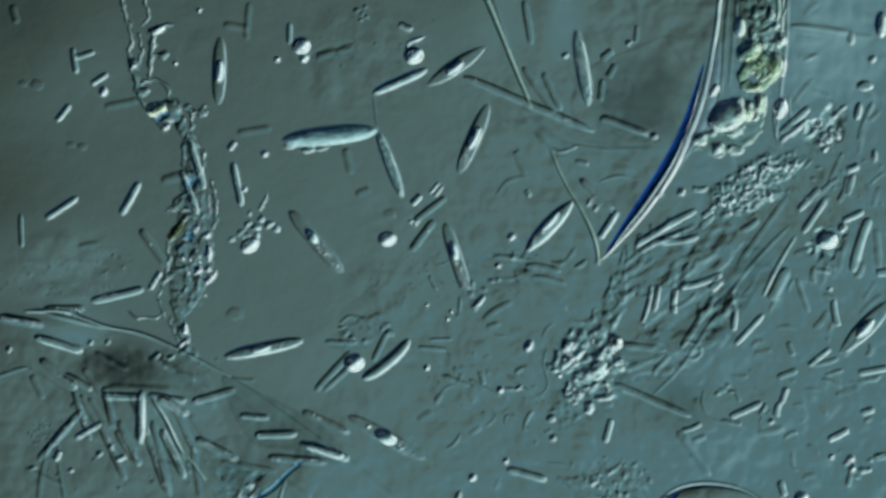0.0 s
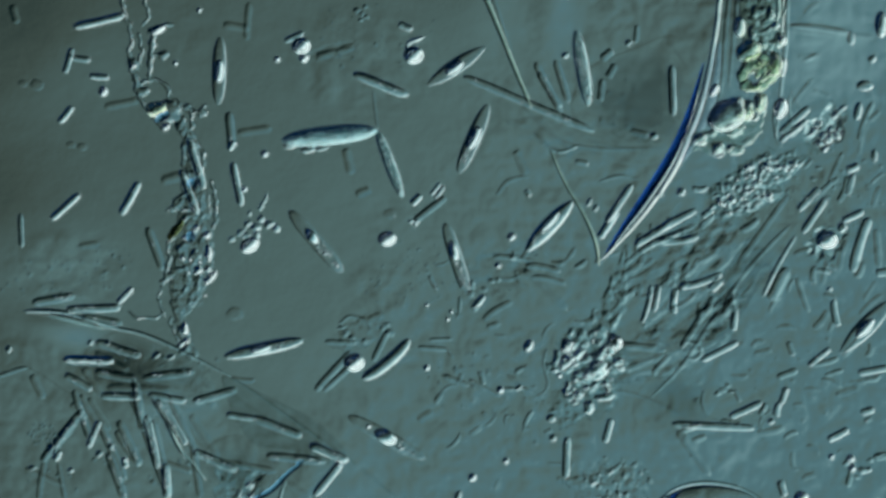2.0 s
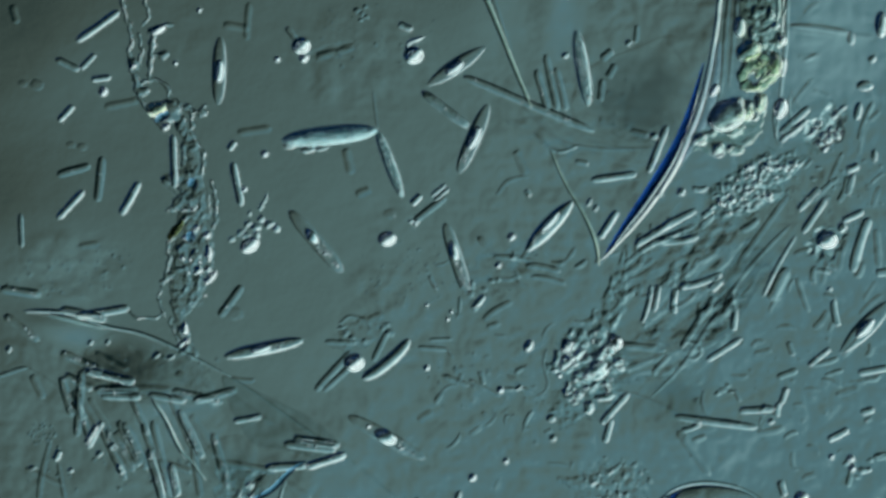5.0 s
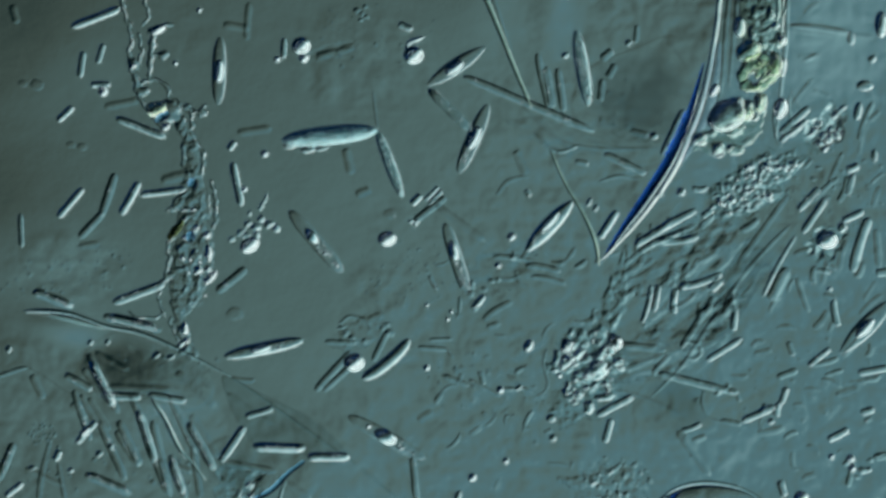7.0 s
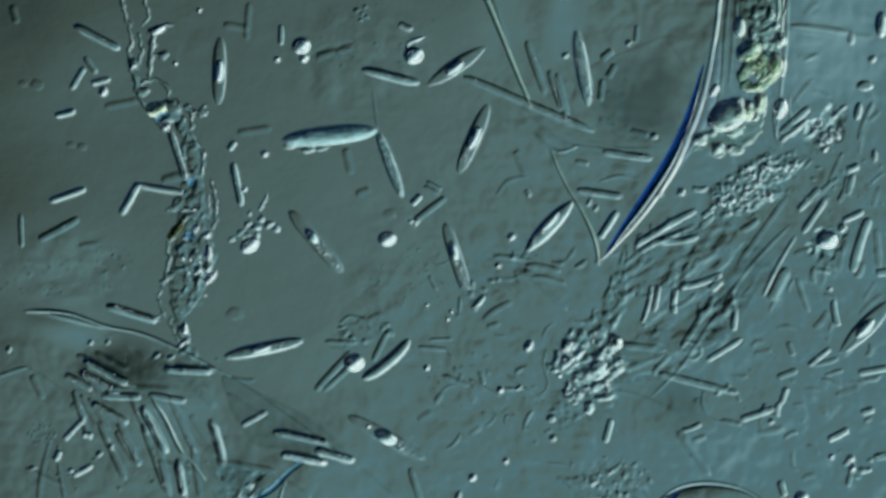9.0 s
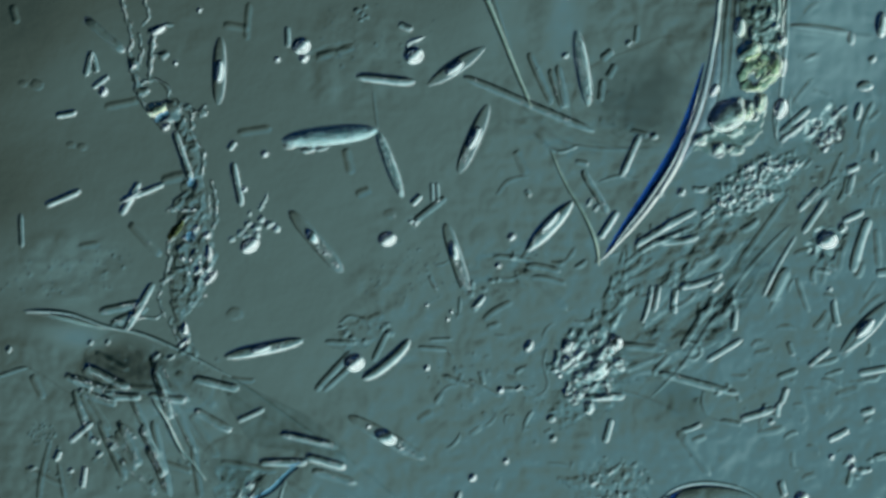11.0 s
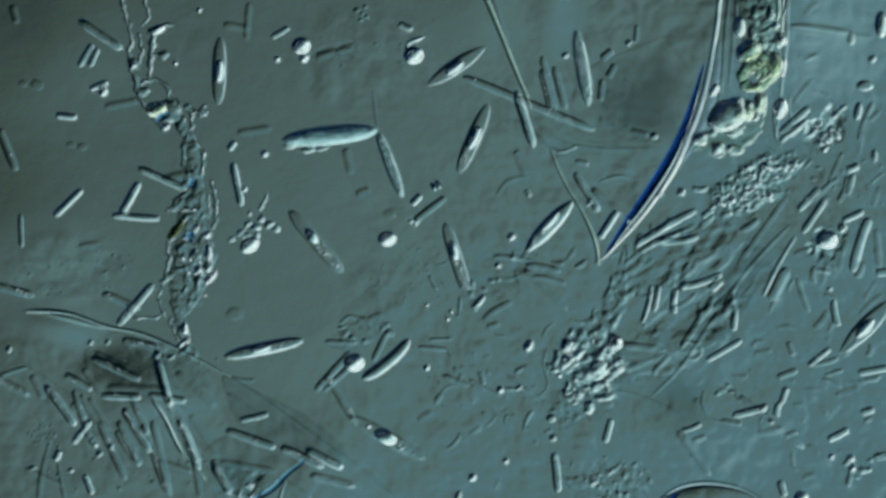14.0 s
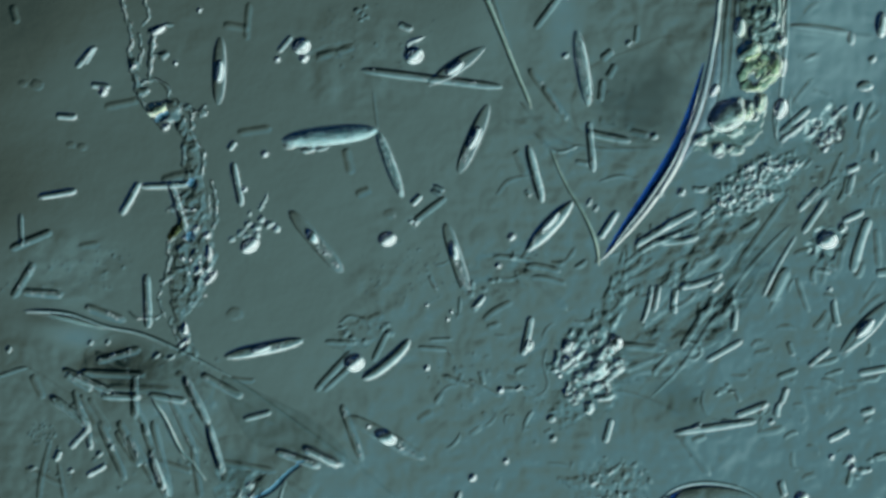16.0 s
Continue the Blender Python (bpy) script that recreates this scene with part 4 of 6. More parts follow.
for i, (x, y, a, c, turn, mat) in enumerate(((1440, 232, 9, 6, 40, DENSE), (1448, 220, 7, 5, 20, GRIT), (1456, 240, 8, 7, 60, GRIT), (1466, 247, 9, 8, 40, OIL), (1460, 264, 8, 5, 50, OIL), (1452, 254, 6, 5, 0, DENSE), (1470, 228, 7, 5, 30, DENSE), (1478, 206, 8, 5, 35, DENSE), (1490, 192, 9, 5, 30, DENSE))):
    drop(x, y, a, c, turn, mat, 795 + i, 0.35, 0.8, "dark-sided glassy grain of a small heap")
thread(((1372, 176, 5), (1370, 210, 7), (1374, 245, 6), (1384, 262, 4)), SILICA, "clear wall hanging below an oval droplet", "membrane_fold", "membrane")
thread(((1398, 168, 6), (1396, 190, 7), (1402, 222, 6)), SILICA, "short clear fold beside the debris column", "membrane_fold", "membrane")
thread(((1376, -10, 8), (1377, 20, 9), (1372, 44, 6)), DENSE, "dark upright fold in the debris column", "membrane_fold", "membrane")
drop(1252, 902, 92, 44, 0, SILICA, 46, 0.05, 0.35, "large round clear shell beneath the slime")
# band added to stand in for the pale glow right of the shell rim
thread(((1272, 70, 8), (1264, 130, 20), (1250, 190, 26), (1226, 248, 16), (1206, 290, 6)), LILAC, "pale lilac band added for the glow beside the shell edge", "membrane_fold", "membrane", tall=0.4)
drop(1308, 48, 11, 20, 5, seed=42, label="bright oval droplet in the debris column")
drop(1264, 160, 8, 13, -30, seed=43, label="bright oval droplet beside the shell edge")
crust("grit_crust", 1335, 326, 92, 42, 32, 4.8, 8.4, "dense crust of fine glassy grains", DENSE, 3, step=1.7, grains=True)
sparkle(1340, 322, 80, 34, 32, 30, 3, 6.5, 820, (GRIT, DENSE, GRIT, OIL), "tiny dark-sided grain lying on the crust")
crust("grit_crust", 1278, 396, 84, 34, 38, 3.5, 15, "thin crust of glassy grains in the mat", SILICA, 4, grains=True, stretch=1.5)
relief("debris_crust", (1296, 1402, -12, 96), 1.8, (((1384, -10, 6), (1386, 30, 7), (1382, 60, 5)),), ((1332, 58, 12, 9, 40), (1340, 20, 13, 9, 30), (1362, 24, 8, 12, 0), (1380, 73, 14, 13, 0), (1358, 55, 9, 7, 40), (1330, 36, 9, 7, 20), (1352, 78, 9, 7, 30)),
       3.5, 14, LIMP, "tangled glassy crust between the walls of the column", ((1345, -15, 74), (1346, 30, 80), (1350, 84, 66)), 7)
for i, (x, y, a, c, turn) in enumerate(((1003, 612, 13, 11, 60), (1002, 640, 17, 10, 38), (1024, 626, 12, 8, 45), (1088, 606, 12, 15, 20), (1060, 632, 17, 8, 45), (1078, 622, 11, 8, 40), (1094, 640, 10, 8, 20),
                                       (1072, 702, 17, 7, 8), (1022, 700, 12, 7, 20), (1040, 722, 9, 13, 20), (1055, 655, 24, 15, 30), (985, 632, 7, 12, 0))):
    drop(x, y, a, c, turn, OIL if i in (0, 1, 3) else (DENSE, FIRM)[i % 2], 750 + i, 0.5, 0.8, "bright glassy lump of the round colony")
drop(975, 740, 9, 8, seed=770, mat=SILICA, label="small pale cell below the colony")
thread(((968, 615, 4), (962, 645, 6), (970, 680, 6), (958, 700, 4)), THIN, "thin wall round the colony", "membrane_fold", "membrane")
sparkle(1040, 690, 45, 30, 0, 9, 5, 9, 800, (FIRM, SILICA))
sparkle(1335, 328, 80, 34, 32, 10, 4, 7, 900, (DENSE, OIL))
sparkle(1460, 230, 26, 26, 0, 3, 5, 9, 940)
sparkle(425, 862, 32, 22, 0, 4, 5, 9, 980, (DENSE, FIRM))
sparkle(1042, 650, 56, 62, 0, 24, 3, 6, 850, (GRIT, DENSE, OIL), "tiny dark-sided grain of the round colony")
crust("colony_crust", 1042, 636, 64, 60, 0, 4.8, 12.5, "round colony of bright glassy lumps", DENSE, 6, grains=True, step=1.8)
crust("colony_crust", 1036, 704, 64, 40, 20, 3.6, 12, "thin lower part of a glassy colony", FIRM, 7, grains=True)
crust("debris_trail", 1086, 535, 19, 80, -14, 5, 14, "loose trail of grains above the colony", FIRM, 8, grains=True)
crust("debris_crust", 425, 862, 46, 36, 0, 6, 16, "cluster of rounded dark-edged lumps", FIRM, 9, grains=True)
crust("debris_crust", 1460, 230, 46, 30, 45, 6, 18, "dark and bright glassy debris heap", DENSE, 10, grains=True)
crust("debris_crust", 1462, 430, 36, 26, 35, 6, 17, "glassy crust round a bright droplet", DENSE, 11, grains=True)
crust("debris_crust", 1080, 860, 70, 40, 0, 5, 13, "dark crust beside the round shell", SILICA, 12)
crust("debris_crust", 290, 655, 80, 34, -18, 2.5, 15, "thin crust of debris in the mat", THIN, 13)
crust("debris_crust", 1200, 440, 110, 34, 32, 4, 12, "thin streaky crust across the mat", SILICA, 14, stretch=2.5)
crust("debris_crust", 1250, 520, 120, 60, 40, 5, 15, "thin streaky crust across the mat", SILICA, 15, stretch=3.0)
crust("debris_crust", 1180, 620, 110, 40, 15, 5, 14, "thin streaky crust beside the colony", SILICA, 16, stretch=2.5)
crust("debris_crust", 880, 480, 70, 34, 20, 3, 13, "thin crust of faint shreds", THIN, 17, stretch=1.6)
crust("debris_crust", 640, 588, 50, 26, 20, 5, 13, "small shreds round a bowed diatom", THIN, 18)
crust("debris_crust", 985, 240, 80, 26, -20, 3, 13, "thin crust of tangled shreds", THIN, 19, stretch=2)
crust("debris_crust", 1130, 222, 56, 26, 0, 2, 16, "thin crust in the dark hollow", FAINT, 20)
crust("debris_crust", 590, 90, 42, 13, 10, 3, 11, "faint shred of slime", THIN, 21, stretch=1.6)
grit("fine_grit", 75, 765, 26, 24, 0, 60, 2, 4, "patch of very fine faint grains", THIN, seed=10)
grit("fine_grit", 880, 680, 120, 60, 0, 70, 3, 7, "scattered grains on the slimy slide", FAINT, seed=12)
grit("fine_grit", 1370, 720, 200, 130, 0, 70, 3, 7, "scattered grains on the slimy slide", FAINT, seed=13)
grit("fine_grit", 1130, 180, 80, 60, 0, 16, 3, 8, "scattered faint lumps in the hollow", FAINT, seed=14)
grit("fine_grit", 1090, 850, 60, 40, 0, 40, 3, 8, "dark fine grains beside the round shell", SILICA, seed=15)
grit("fine_grit", 200, 830, 190, 45, 0, 34, 3, 6, "scattered grains in the mat", THIN, seed=16)
grit("fine_grit", 300, 650, 90, 40, 0, 16, 3, 7, "scattered grains in the mat", THIN, seed=17)
grit("fine_grit", 1480, 350, 90, 80, 0, 90, 2, 6, "patch of very fine faint grains in the slime", THIN, seed=21)
grit("fine_grit", 130, 482, 120, 46, 8, 80, 2, 5, "patch of very fine faint grains in open water", THIN, seed=18)
grit("fine_grit", 640, 66, 130, 60, 0, 60, 2, 5, "patch of very fine faint grains in open water", FAINT, seed=19)
grit("fine_grit", 740, 480, 110, 60, 0, 60, 2, 5, "patch of very fine faint grains at the slime's edge", THIN, seed=20)

rod(733, 392, 789, 349, 15, "THIN", 777)
clump("debris_heap", [(727, 392, 5, 4, 0), (735, 397, 4, 4, 0), (739, 392, 4, 3, 0)], "three tiny grains at the end of a rod", "debris", DENSE, 95)

# ---- gliding rods: name, length, width, kind ----
MOVERS = {}


def gliding(key, length, width, kind, dots, label):
    ob = rod_body(length, width, kind, 500 + len(MOVERS), dots=dots, p=8 if key != "M" else 4, round_top=2.4 if key == "M" else None)
    MOVERS[key] = tagged(ob, label, "diatom", "gliding rod-shaped diatoms")


for i, length in enumerate((52, 54, 91, 97, 94, 85, 75, 97, 85, 62, 20, 97, 76, 77, 94, 92, 73, 83, 39, 90, 76, 106, 82, 74, 119)):
    gliding("mat_%d" % i, length, 17 if length > 60 else 13, ("SILICA", "SILICA", "FIRM", "SILICA", "SILICA", "SILICA", "FIRM", "SILICA", "SILICA", "SILICA", "FIRM", "SILICA", "SILICA", "THIN", "THIN", "THIN", "THIN", "THIN", "FIRM", "THIN", "THIN", "THIN", "THIN", "THIN", "THIN")[i], (3, 9, 5, 7)[i % 4], "clear rod-shaped diatom gliding over the mat")
for key, length, width, kind, dots in (("L", 252, 16, "SILICA", 6),
        ("a", 69, 15, "FIRM", 1),
        ("c", 38, 14, "FIRM", 0),
        ("M", 106, 19, "FIRM", 3),
        ("N", 93, 16, "FIRM", 2),
        ("q1", 47, 13, "SILICA", 0),
        ("q2", 37, 12, "SILICA", 0),
        ("q4", 35, 13, "FIRM", 0),
        ("V1", 81, 17, "THIN", 1),
        ("V2", 61, 16, "THIN", 1),
        ("W", 85, 14, "FIRM", 3),
        ("X", 95, 15, "FIRM", 2),
        ("Z", 68, 17, "THIN", 1),
        ("s1", 37, 12, "SILICA", 0),
        ("f1", 101, 15, "THIN", 1),
        ("f2", 75, 15, "THIN", 2),
        ("f3", 79, 15, "THIN", 1),
        ("g", 82, 15, "SILICA", 2),
        ("g2", 90, 15, "SILICA", 3),
        ("h1", 74, 15, "SILICA", 2),
        ("h2", 148, 15, "SILICA", 3),
        ("h3", 64, 15, "SILICA", 1),
        ("h5", 72, 16, "SILICA", 1),
        ("y", 84, 14, "THIN", 2),
        ("k2", 106, 15, "THIN", 0),
        ("k", 74, 13, "SILICA", 0)):
    gliding(key, length, width, kind, dots, "clear rod-shaped diatom gliding through open water" if kind != "THIN" else "pale rod-shaped diatom gliding below the others")


def tumbling_pair():
    """Two short rods that hang together and tumble on the spot."""
    base = new("rod_pair")
    for y in (-4.6, 4.6):
        put("frustule", spindle("frustule", 36, 8.5, 7, p=6, e=2.6, g=1.0, wobble=0.03, seed=5), SILICA, pose(0, y / 1000, 0), base)
    MOVERS["pair"] = tagged(base, "pair of short clear rods stuck side by side", "diatom", "gliding rod-shaped diatoms")


tumbling_pair()


def motions():
    walk(MOVERS['mat_0'], [(0, place(450, 737, 14, -5)), (0.5, place(450, 737, 14, -13)), (1, place(452, 735, 14, -7)), (1.5, place(464, 733, 14, -2)), (2, place(426, 737, 14, -8)), (2.5, place(414, 743, 14, -12)), (3, place(413, 740, 14, -4)), (3.5, place(422, 740, 14, 10)), (4, place(425, 741, 14, 13)), (6.5, place(459, 735, 14, 7)), (7, place(459, 730, 14, 17)), (7.5, place(462, 732, 14, 14)), (8, place(461, 733, 14, 16)), (8.5, place(449, 740, 14, 33)), (9, place(450, 740, 14, 29)), (11.5, place(443, 733, 14, 22)), (12, place(443, 740, 14, 16)), (12.5, place(443, 740, 14, 16)), (13, place(440, 738, 14, 12)), (13.5, place(443, 735, 14, 11)), (14, place(450, 738, 14, 13)), (14.5, place(455, 738, 14, -8)), (15, place(455, 735, 14, 8)), (15.5, place(455, 733, 14, 11)), (16, place(455, 735, 14, 15))])
    walk(MOVERS['mat_1'], [(0, place(156, 762, 18, 30)), (0.5, place(159, 762, 18, 34)), (1, place(157, 762, 18, 39)), (1.5, place(163, 768, 18, 50)), (2, place(166, 768, 18, 67)), (2.5, place(166, 770, 18, 43)), (3, place(163, 765, 18, 41)), (3.5, place(165, 767, 18, 62)), (4, place(169, 771, 18, 62)), (6.5, place(160, 765, 18, 58)), (7, place(153, 765, 18, 48)), (7.5, place(147, 765, 18, 47)), (8, place(142, 758, 18, 38)), (8.5, place(138, 756, 18, 42)), (9, place(131, 759, 18, 47)), (11.5, place(145, 764, 18, 38)), (12, place(145, 762, 18, 36)), (12.5, place(148, 768, 18, 41)), (13, place(138, 771, 18, 57)), (13.5, place(145, 759, 18, 54)), (14, place(145, 764, 18, 52)), (14.5, place(151, 767, 18, 43)), (15, place(153, 762, 18, 47)), (15.5, place(138, 774, 18, 79)), (16, place(142, 773, 18, 47))])
    walk(MOVERS['mat_2'], [(0, place(104, 608, 22, -17)), (0.5, place(131, 644, 22, -62)), (1, place(160, 607, 22, -3)), (1.5, place(187, 647, 22, -3)), (2, place(157, 637, 22, -2)), (2.5, place(106, 662, 22, -21)), (3, place(128, 664, 22, -12)), (3.5, place(180, 666, 22, -22)), (4, place(203, 665, 22, -11)), (6.5, place(181, 672, 22, -36)), (7, place(181, 679, 22, -63)), (7.5, place(181, 662, 22, -21)), (8, place(162, 641, 22, -9)), (8.5, place(190, 662, 22, -28)), (9, place(187, 658, 22, -29)), (11.5, place(190, 667, 22, -27)), (12, place(169, 673, 22, -47)), (12.5, place(104, 697, 22, -37)), (13, place(178, 691, 22, -69)), (13.5, place(201, 645, 22, -8)), (14, place(107, 717, 22, -53)), (14.5, place(91, 694, 22, -47)), (15, place(56, 675, 22, -39)), (15.5, place(56, 682, 22, -34)), (16, place(124, 727, 22, -38))])
    walk(MOVERS['mat_3'], [(0, place(250, 738, 26, -91)), (0.5, place(231, 776, 26, -45)), (1, place(261, 798, 26, -67)), (1.5, place(263, 795, 26, -75)), (2, place(269, 782, 26, -78)), (2.5, place(277, 806, 26, -79)), (3, place(281, 821, 26, -87)), (3.5, place(328, 767, 26, -72)), (4, place(343, 783, 26, -71)), (6.5, place(328, 740, 26, -51)), (7, place(357, 789, 26, -61)), (7.5, place(273, 808, 26, -69)), (8, place(319, 749, 26, -68)), (8.5, place(266, 815, 26, -61)), (9, place(275, 759, 26, -62)), (11.5, place(287, 684, 26, -71)), (12, place(283, 669, 26, -70)), (12.5, place(283, 682, 26, -73)), (13, place(213, 637, 26, -144)), (13.5, place(201, 647, 26, -188)), (14, place(206, 652, 26, -205)), (14.5, place(175, 664, 26, -208)), (15, place(154, 661, 26, -214)), (15.5, place(156, 664, 26, -212)), (16, place(154, 673, 26, -205))])
    walk(MOVERS['mat_4'], [(0, place(574, 798, 30, -18)), (0.5, place(505, 773, 30, -9)), (1, place(524, 780, 30, -18)), (1.5, place(515, 773, 30, -33)), (2, place(491, 755, 30, -21)), (2.5, place(481, 759, 30, -18)), (3, place(544, 782, 30, -10)), (3.5, place(549, 788, 30, -9)), (4, place(549, 791, 30, -6)), (6.5, place(547, 788, 30, -9)), (7, place(494, 791, 30, -2)), (7.5, place(496, 789, 30, 4)), (8, place(526, 783, 30, -7)), (8.5, place(503, 777, 30, -14)), (9, place(535, 773, 30, -13)), (11.5, place(547, 779, 30, -13)), (12, place(561, 791, 30, -24)), (12.5, place(555, 789, 30, -26)), (13, place(455, 765, 30, -8)), (13.5, place(453, 759, 30, 4)), (14, place(444, 776, 30, -19)), (14.5, place(533, 806, 30, -27)), (15, place(471, 783, 30, -32)), (15.5, place(449, 771, 30, -7)), (16, place(381, 793, 30, -73))])
    walk(MOVERS['mat_5'], [(0, place(384, 794, 34, -27)), (0.5, place(414, 821, 34, -6)), (1, place(414, 823, 34, 10)), (1.5, place(417, 814, 34, -4)), (2, place(381, 815, 34, -24)), (2.5, place(450, 795, 34, -18)), (3, place(467, 718, 34, -28)), (3.5, place(491, 726, 34, -29)), (4, place(561, 750, 34, -9)), (6.5, place(547, 790, 34, -9)), (7, place(494, 793, 34, -2)), (7.5, place(487, 830, 34, 62)), (8, place(526, 785, 34, -7)), (8.5, place(527, 814, 34, -8)), (9, place(538, 811, 34, -11)), (11.5, place(497, 821, 34, 6)), (12, place(500, 824, 34, 11)), (12.5, place(496, 811, 34, -16)), (13, place(490, 811, 34, -18)), (13.5, place(505, 815, 34, 2)), (14, place(535, 808, 34, -25)), (14.5, place(532, 808, 34, -27)), (15, place(529, 809, 34, -23)), (15.5, place(529, 811, 34, -21)), (16, place(527, 811, 34, -20))])
    walk(MOVERS['mat_6'], [(0, place(574, 796, 38, -18)), (0.5, place(541, 806, 38, 3)), (1, place(525, 778, 38, -18)), (1.5, place(579, 811, 38, 10)), (2, place(582, 801, 38, -23)), (2.5, place(580, 800, 38, -19)), (3, place(580, 815, 38, 19)), (3.5, place(577, 815, 38, 19)), (4, place(577, 815, 38, 19)), (6.5, place(579, 814, 38, 5)), (7, place(582, 808, 38, 0)), (7.5, place(565, 809, 38, 8)), (8, place(580, 810, 38, 1)), (8.5, place(580, 801, 38, -15)), (9, place(592, 805, 38, -16)), (11.5, place(574, 817, 38, -16)), (12, place(580, 818, 38, -18)), (12.5, place(580, 820, 38, -16)), (13, place(571, 817, 38, -13)), (13.5, place(571, 812, 38, -24)), (14, place(574, 811, 38, -27)), (14.5, place(574, 811, 38, -27)), (15, place(573, 809, 38, -26)), (15.5, place(570, 809, 38, -24)), (16, place(570, 808, 38, -25))])
    walk(MOVERS['mat_7'], [(0, place(208, 522, 42, 13)), (0.5, place(206, 539, 42, 17)), (1, place(202, 546, 42, 13)), (1.5, place(147, 548, 42, -5)), (2, place(166, 546, 42, 2)), (2.5, place(199, 530, 42, 18)), (3, place(183, 550, 42, -7)), (3.5, place(166, 540, 42, -18)), (4, place(177, 554, 42, 8)), (6.5, place(187, 530, 42, 11)), (7, place(246, 519, 42, 20)), (7.5, place(181, 664, 42, -21)), (8, place(161, 643, 42, -9)), (8.5, place(189, 664, 42, -28)), (9, place(234, 554, 42, -17)), (11.5, place(248, 542, 42, 65)), (12, place(249, 543, 42, 63)), (12.5, place(246, 539, 42, 67)), (13, place(248, 542, 42, 69)), (13.5, place(249, 539, 42, 70)), (14, place(240, 539, 42, 49)), (14.5, place(210, 536, 42, 17)), (15, place(275, 510, 42, 72)), (15.5, place(261, 533, 42, 91)), (16, place(261, 533, 42, 92))])
    walk(MOVERS['mat_8'], [(0, place(104, 661, 46, -40)), (0.5, place(199, 655, 46, -27)), (1, place(190, 660, 46, -29)), (1.5, place(211, 622, 46, 5)), (2, place(210, 617, 46, -17)), (2.5, place(210, 616, 46, -22)), (3, place(210, 627, 46, 15)), (3.5, place(196, 628, 46, -10)), (4, place(146, 606, 46, -27)), (6.5, place(187, 528, 46, 11)), (7, place(236, 570, 46, -14)), (7.5, place(266, 566, 46, -32)), (8, place(307, 646, 46, -15)), (8.5, place(314, 652, 46, -6)), (9, place(334, 655, 46, -2)), (11.5, place(384, 684, 46, -14)), (12, place(381, 688, 46, -6)), (12.5, place(366, 699, 46, 39)), (13, place(364, 761, 46, 113)), (13.5, place(373, 672, 46, 170)), (14, place(291, 679, 46, 106)), (14.5, place(393, 679, 46, 151)), (15, place(393, 681, 46, 153)), (15.5, place(393, 684, 46, 158)), (16, place(393, 682, 46, 151))])
    walk(MOVERS['mat_9'], [(0, place(307, 718, 50, -30)), (0.5, place(308, 848, 50, -78)), (1, place(319, 850, 50, -69)), (1.5, place(290, 850, 50, -77)), (2, place(295, 850, 50, -87)), (2.5, place(319, 847, 50, -76)), (3, place(279, 821, 50, -87)), (3.5, place(311, 850, 50, -72)), (4, place(319, 850, 50, -74)), (6.5, place(290, 847, 50, -79)), (7, place(314, 844, 50, -70)), (7.5, place(237, 793, 50, -59)), (8, place(322, 847, 50, -76)), (8.5, place(320, 847, 50, -79)), (9, place(320, 847, 50, -79)), (11.5, place(270, 812, 50, -60)), (12, place(316, 838, 50, -72)), (12.5, place(308, 815, 50, -64)), (13, place(393, 839, 50, -65)), (13.5, place(394, 847, 50, -61)), (14, place(393, 847, 50, -59)), (14.5, place(391, 841, 50, -76)), (15, place(400, 832, 50, -87)), (15.5, place(393, 841, 50, -79)), (16, place(279, 838, 50, -69))])
    walk(MOVERS['mat_10'], [(0, place(215, 810, 54, 23)), (0.5, place(208, 808, 54, 11)), (1, place(209, 810, 54, 10)), (1.5, place(216, 811, 54, 50)), (2, place(222, 818, 54, 98)), (2.5, place(217, 817, 54, 103)), (3, place(212, 815, 54, 95)), (3.5, place(216, 820, 54, 99)), (4, place(217, 823, 54, 103)), (6.5, place(173, 838, 54, 147)), (7, place(151, 763, 54, 228)), (7.5, place(178, 792, 54, 171)), (8, place(141, 756, 54, 218)), (8.5, place(162, 773, 54, 172)), (9, place(156, 769, 54, 176)), (11.5, place(172, 780, 54, 135)), (12, place(173, 780, 54, 112)), (12.5, place(175, 785, 54, 153)), (13, place(138, 714, 54, 180)), (13.5, place(143, 758, 54, 234)), (14, place(167, 783, 54, 310)), (14.5, place(173, 782, 54, 304)), (15, place(169, 780, 54, 288)), (15.5, place(156, 783, 54, 279)), (16, place(160, 785, 54, 283))])
    walk(MOVERS['mat_11'], [(0, place(307, 802, 58, -64)), (0.5, place(286, 830, 58, -81)), (1, place(281, 808, 58, -78)), (1.5, place(301, 783, 58, -65)), (2, place(304, 746, 58, -56)), (2.5, place(254, 862, 58, -14)), (3, place(239, 790, 58, -61)), (3.5, place(286, 848, 58, -75)), (4, place(290, 850, 58, -77)), (6.5, place(252, 790, 58, -69)), (7, place(260, 772, 58, -72)), (7.5, place(275, 808, 58, -69)), (8, place(228, 839, 58, -43)), (8.5, place(267, 814, 58, -61)), (9, place(273, 760, 58, -62)), (11.5, place(272, 811, 58, -60)), (12, place(260, 820, 58, -71)), (12.5, place(272, 811, 58, -70)), (13, place(345, 791, 58, -68)), (13.5, place(338, 785, 58, -60)), (14, place(335, 786, 58, -67)), (14.5, place(290, 767, 58, -64)), (15, place(313, 838, 58, -77)), (15.5, place(352, 759, 58, -72)), (16, place(348, 708, 58, -63))])
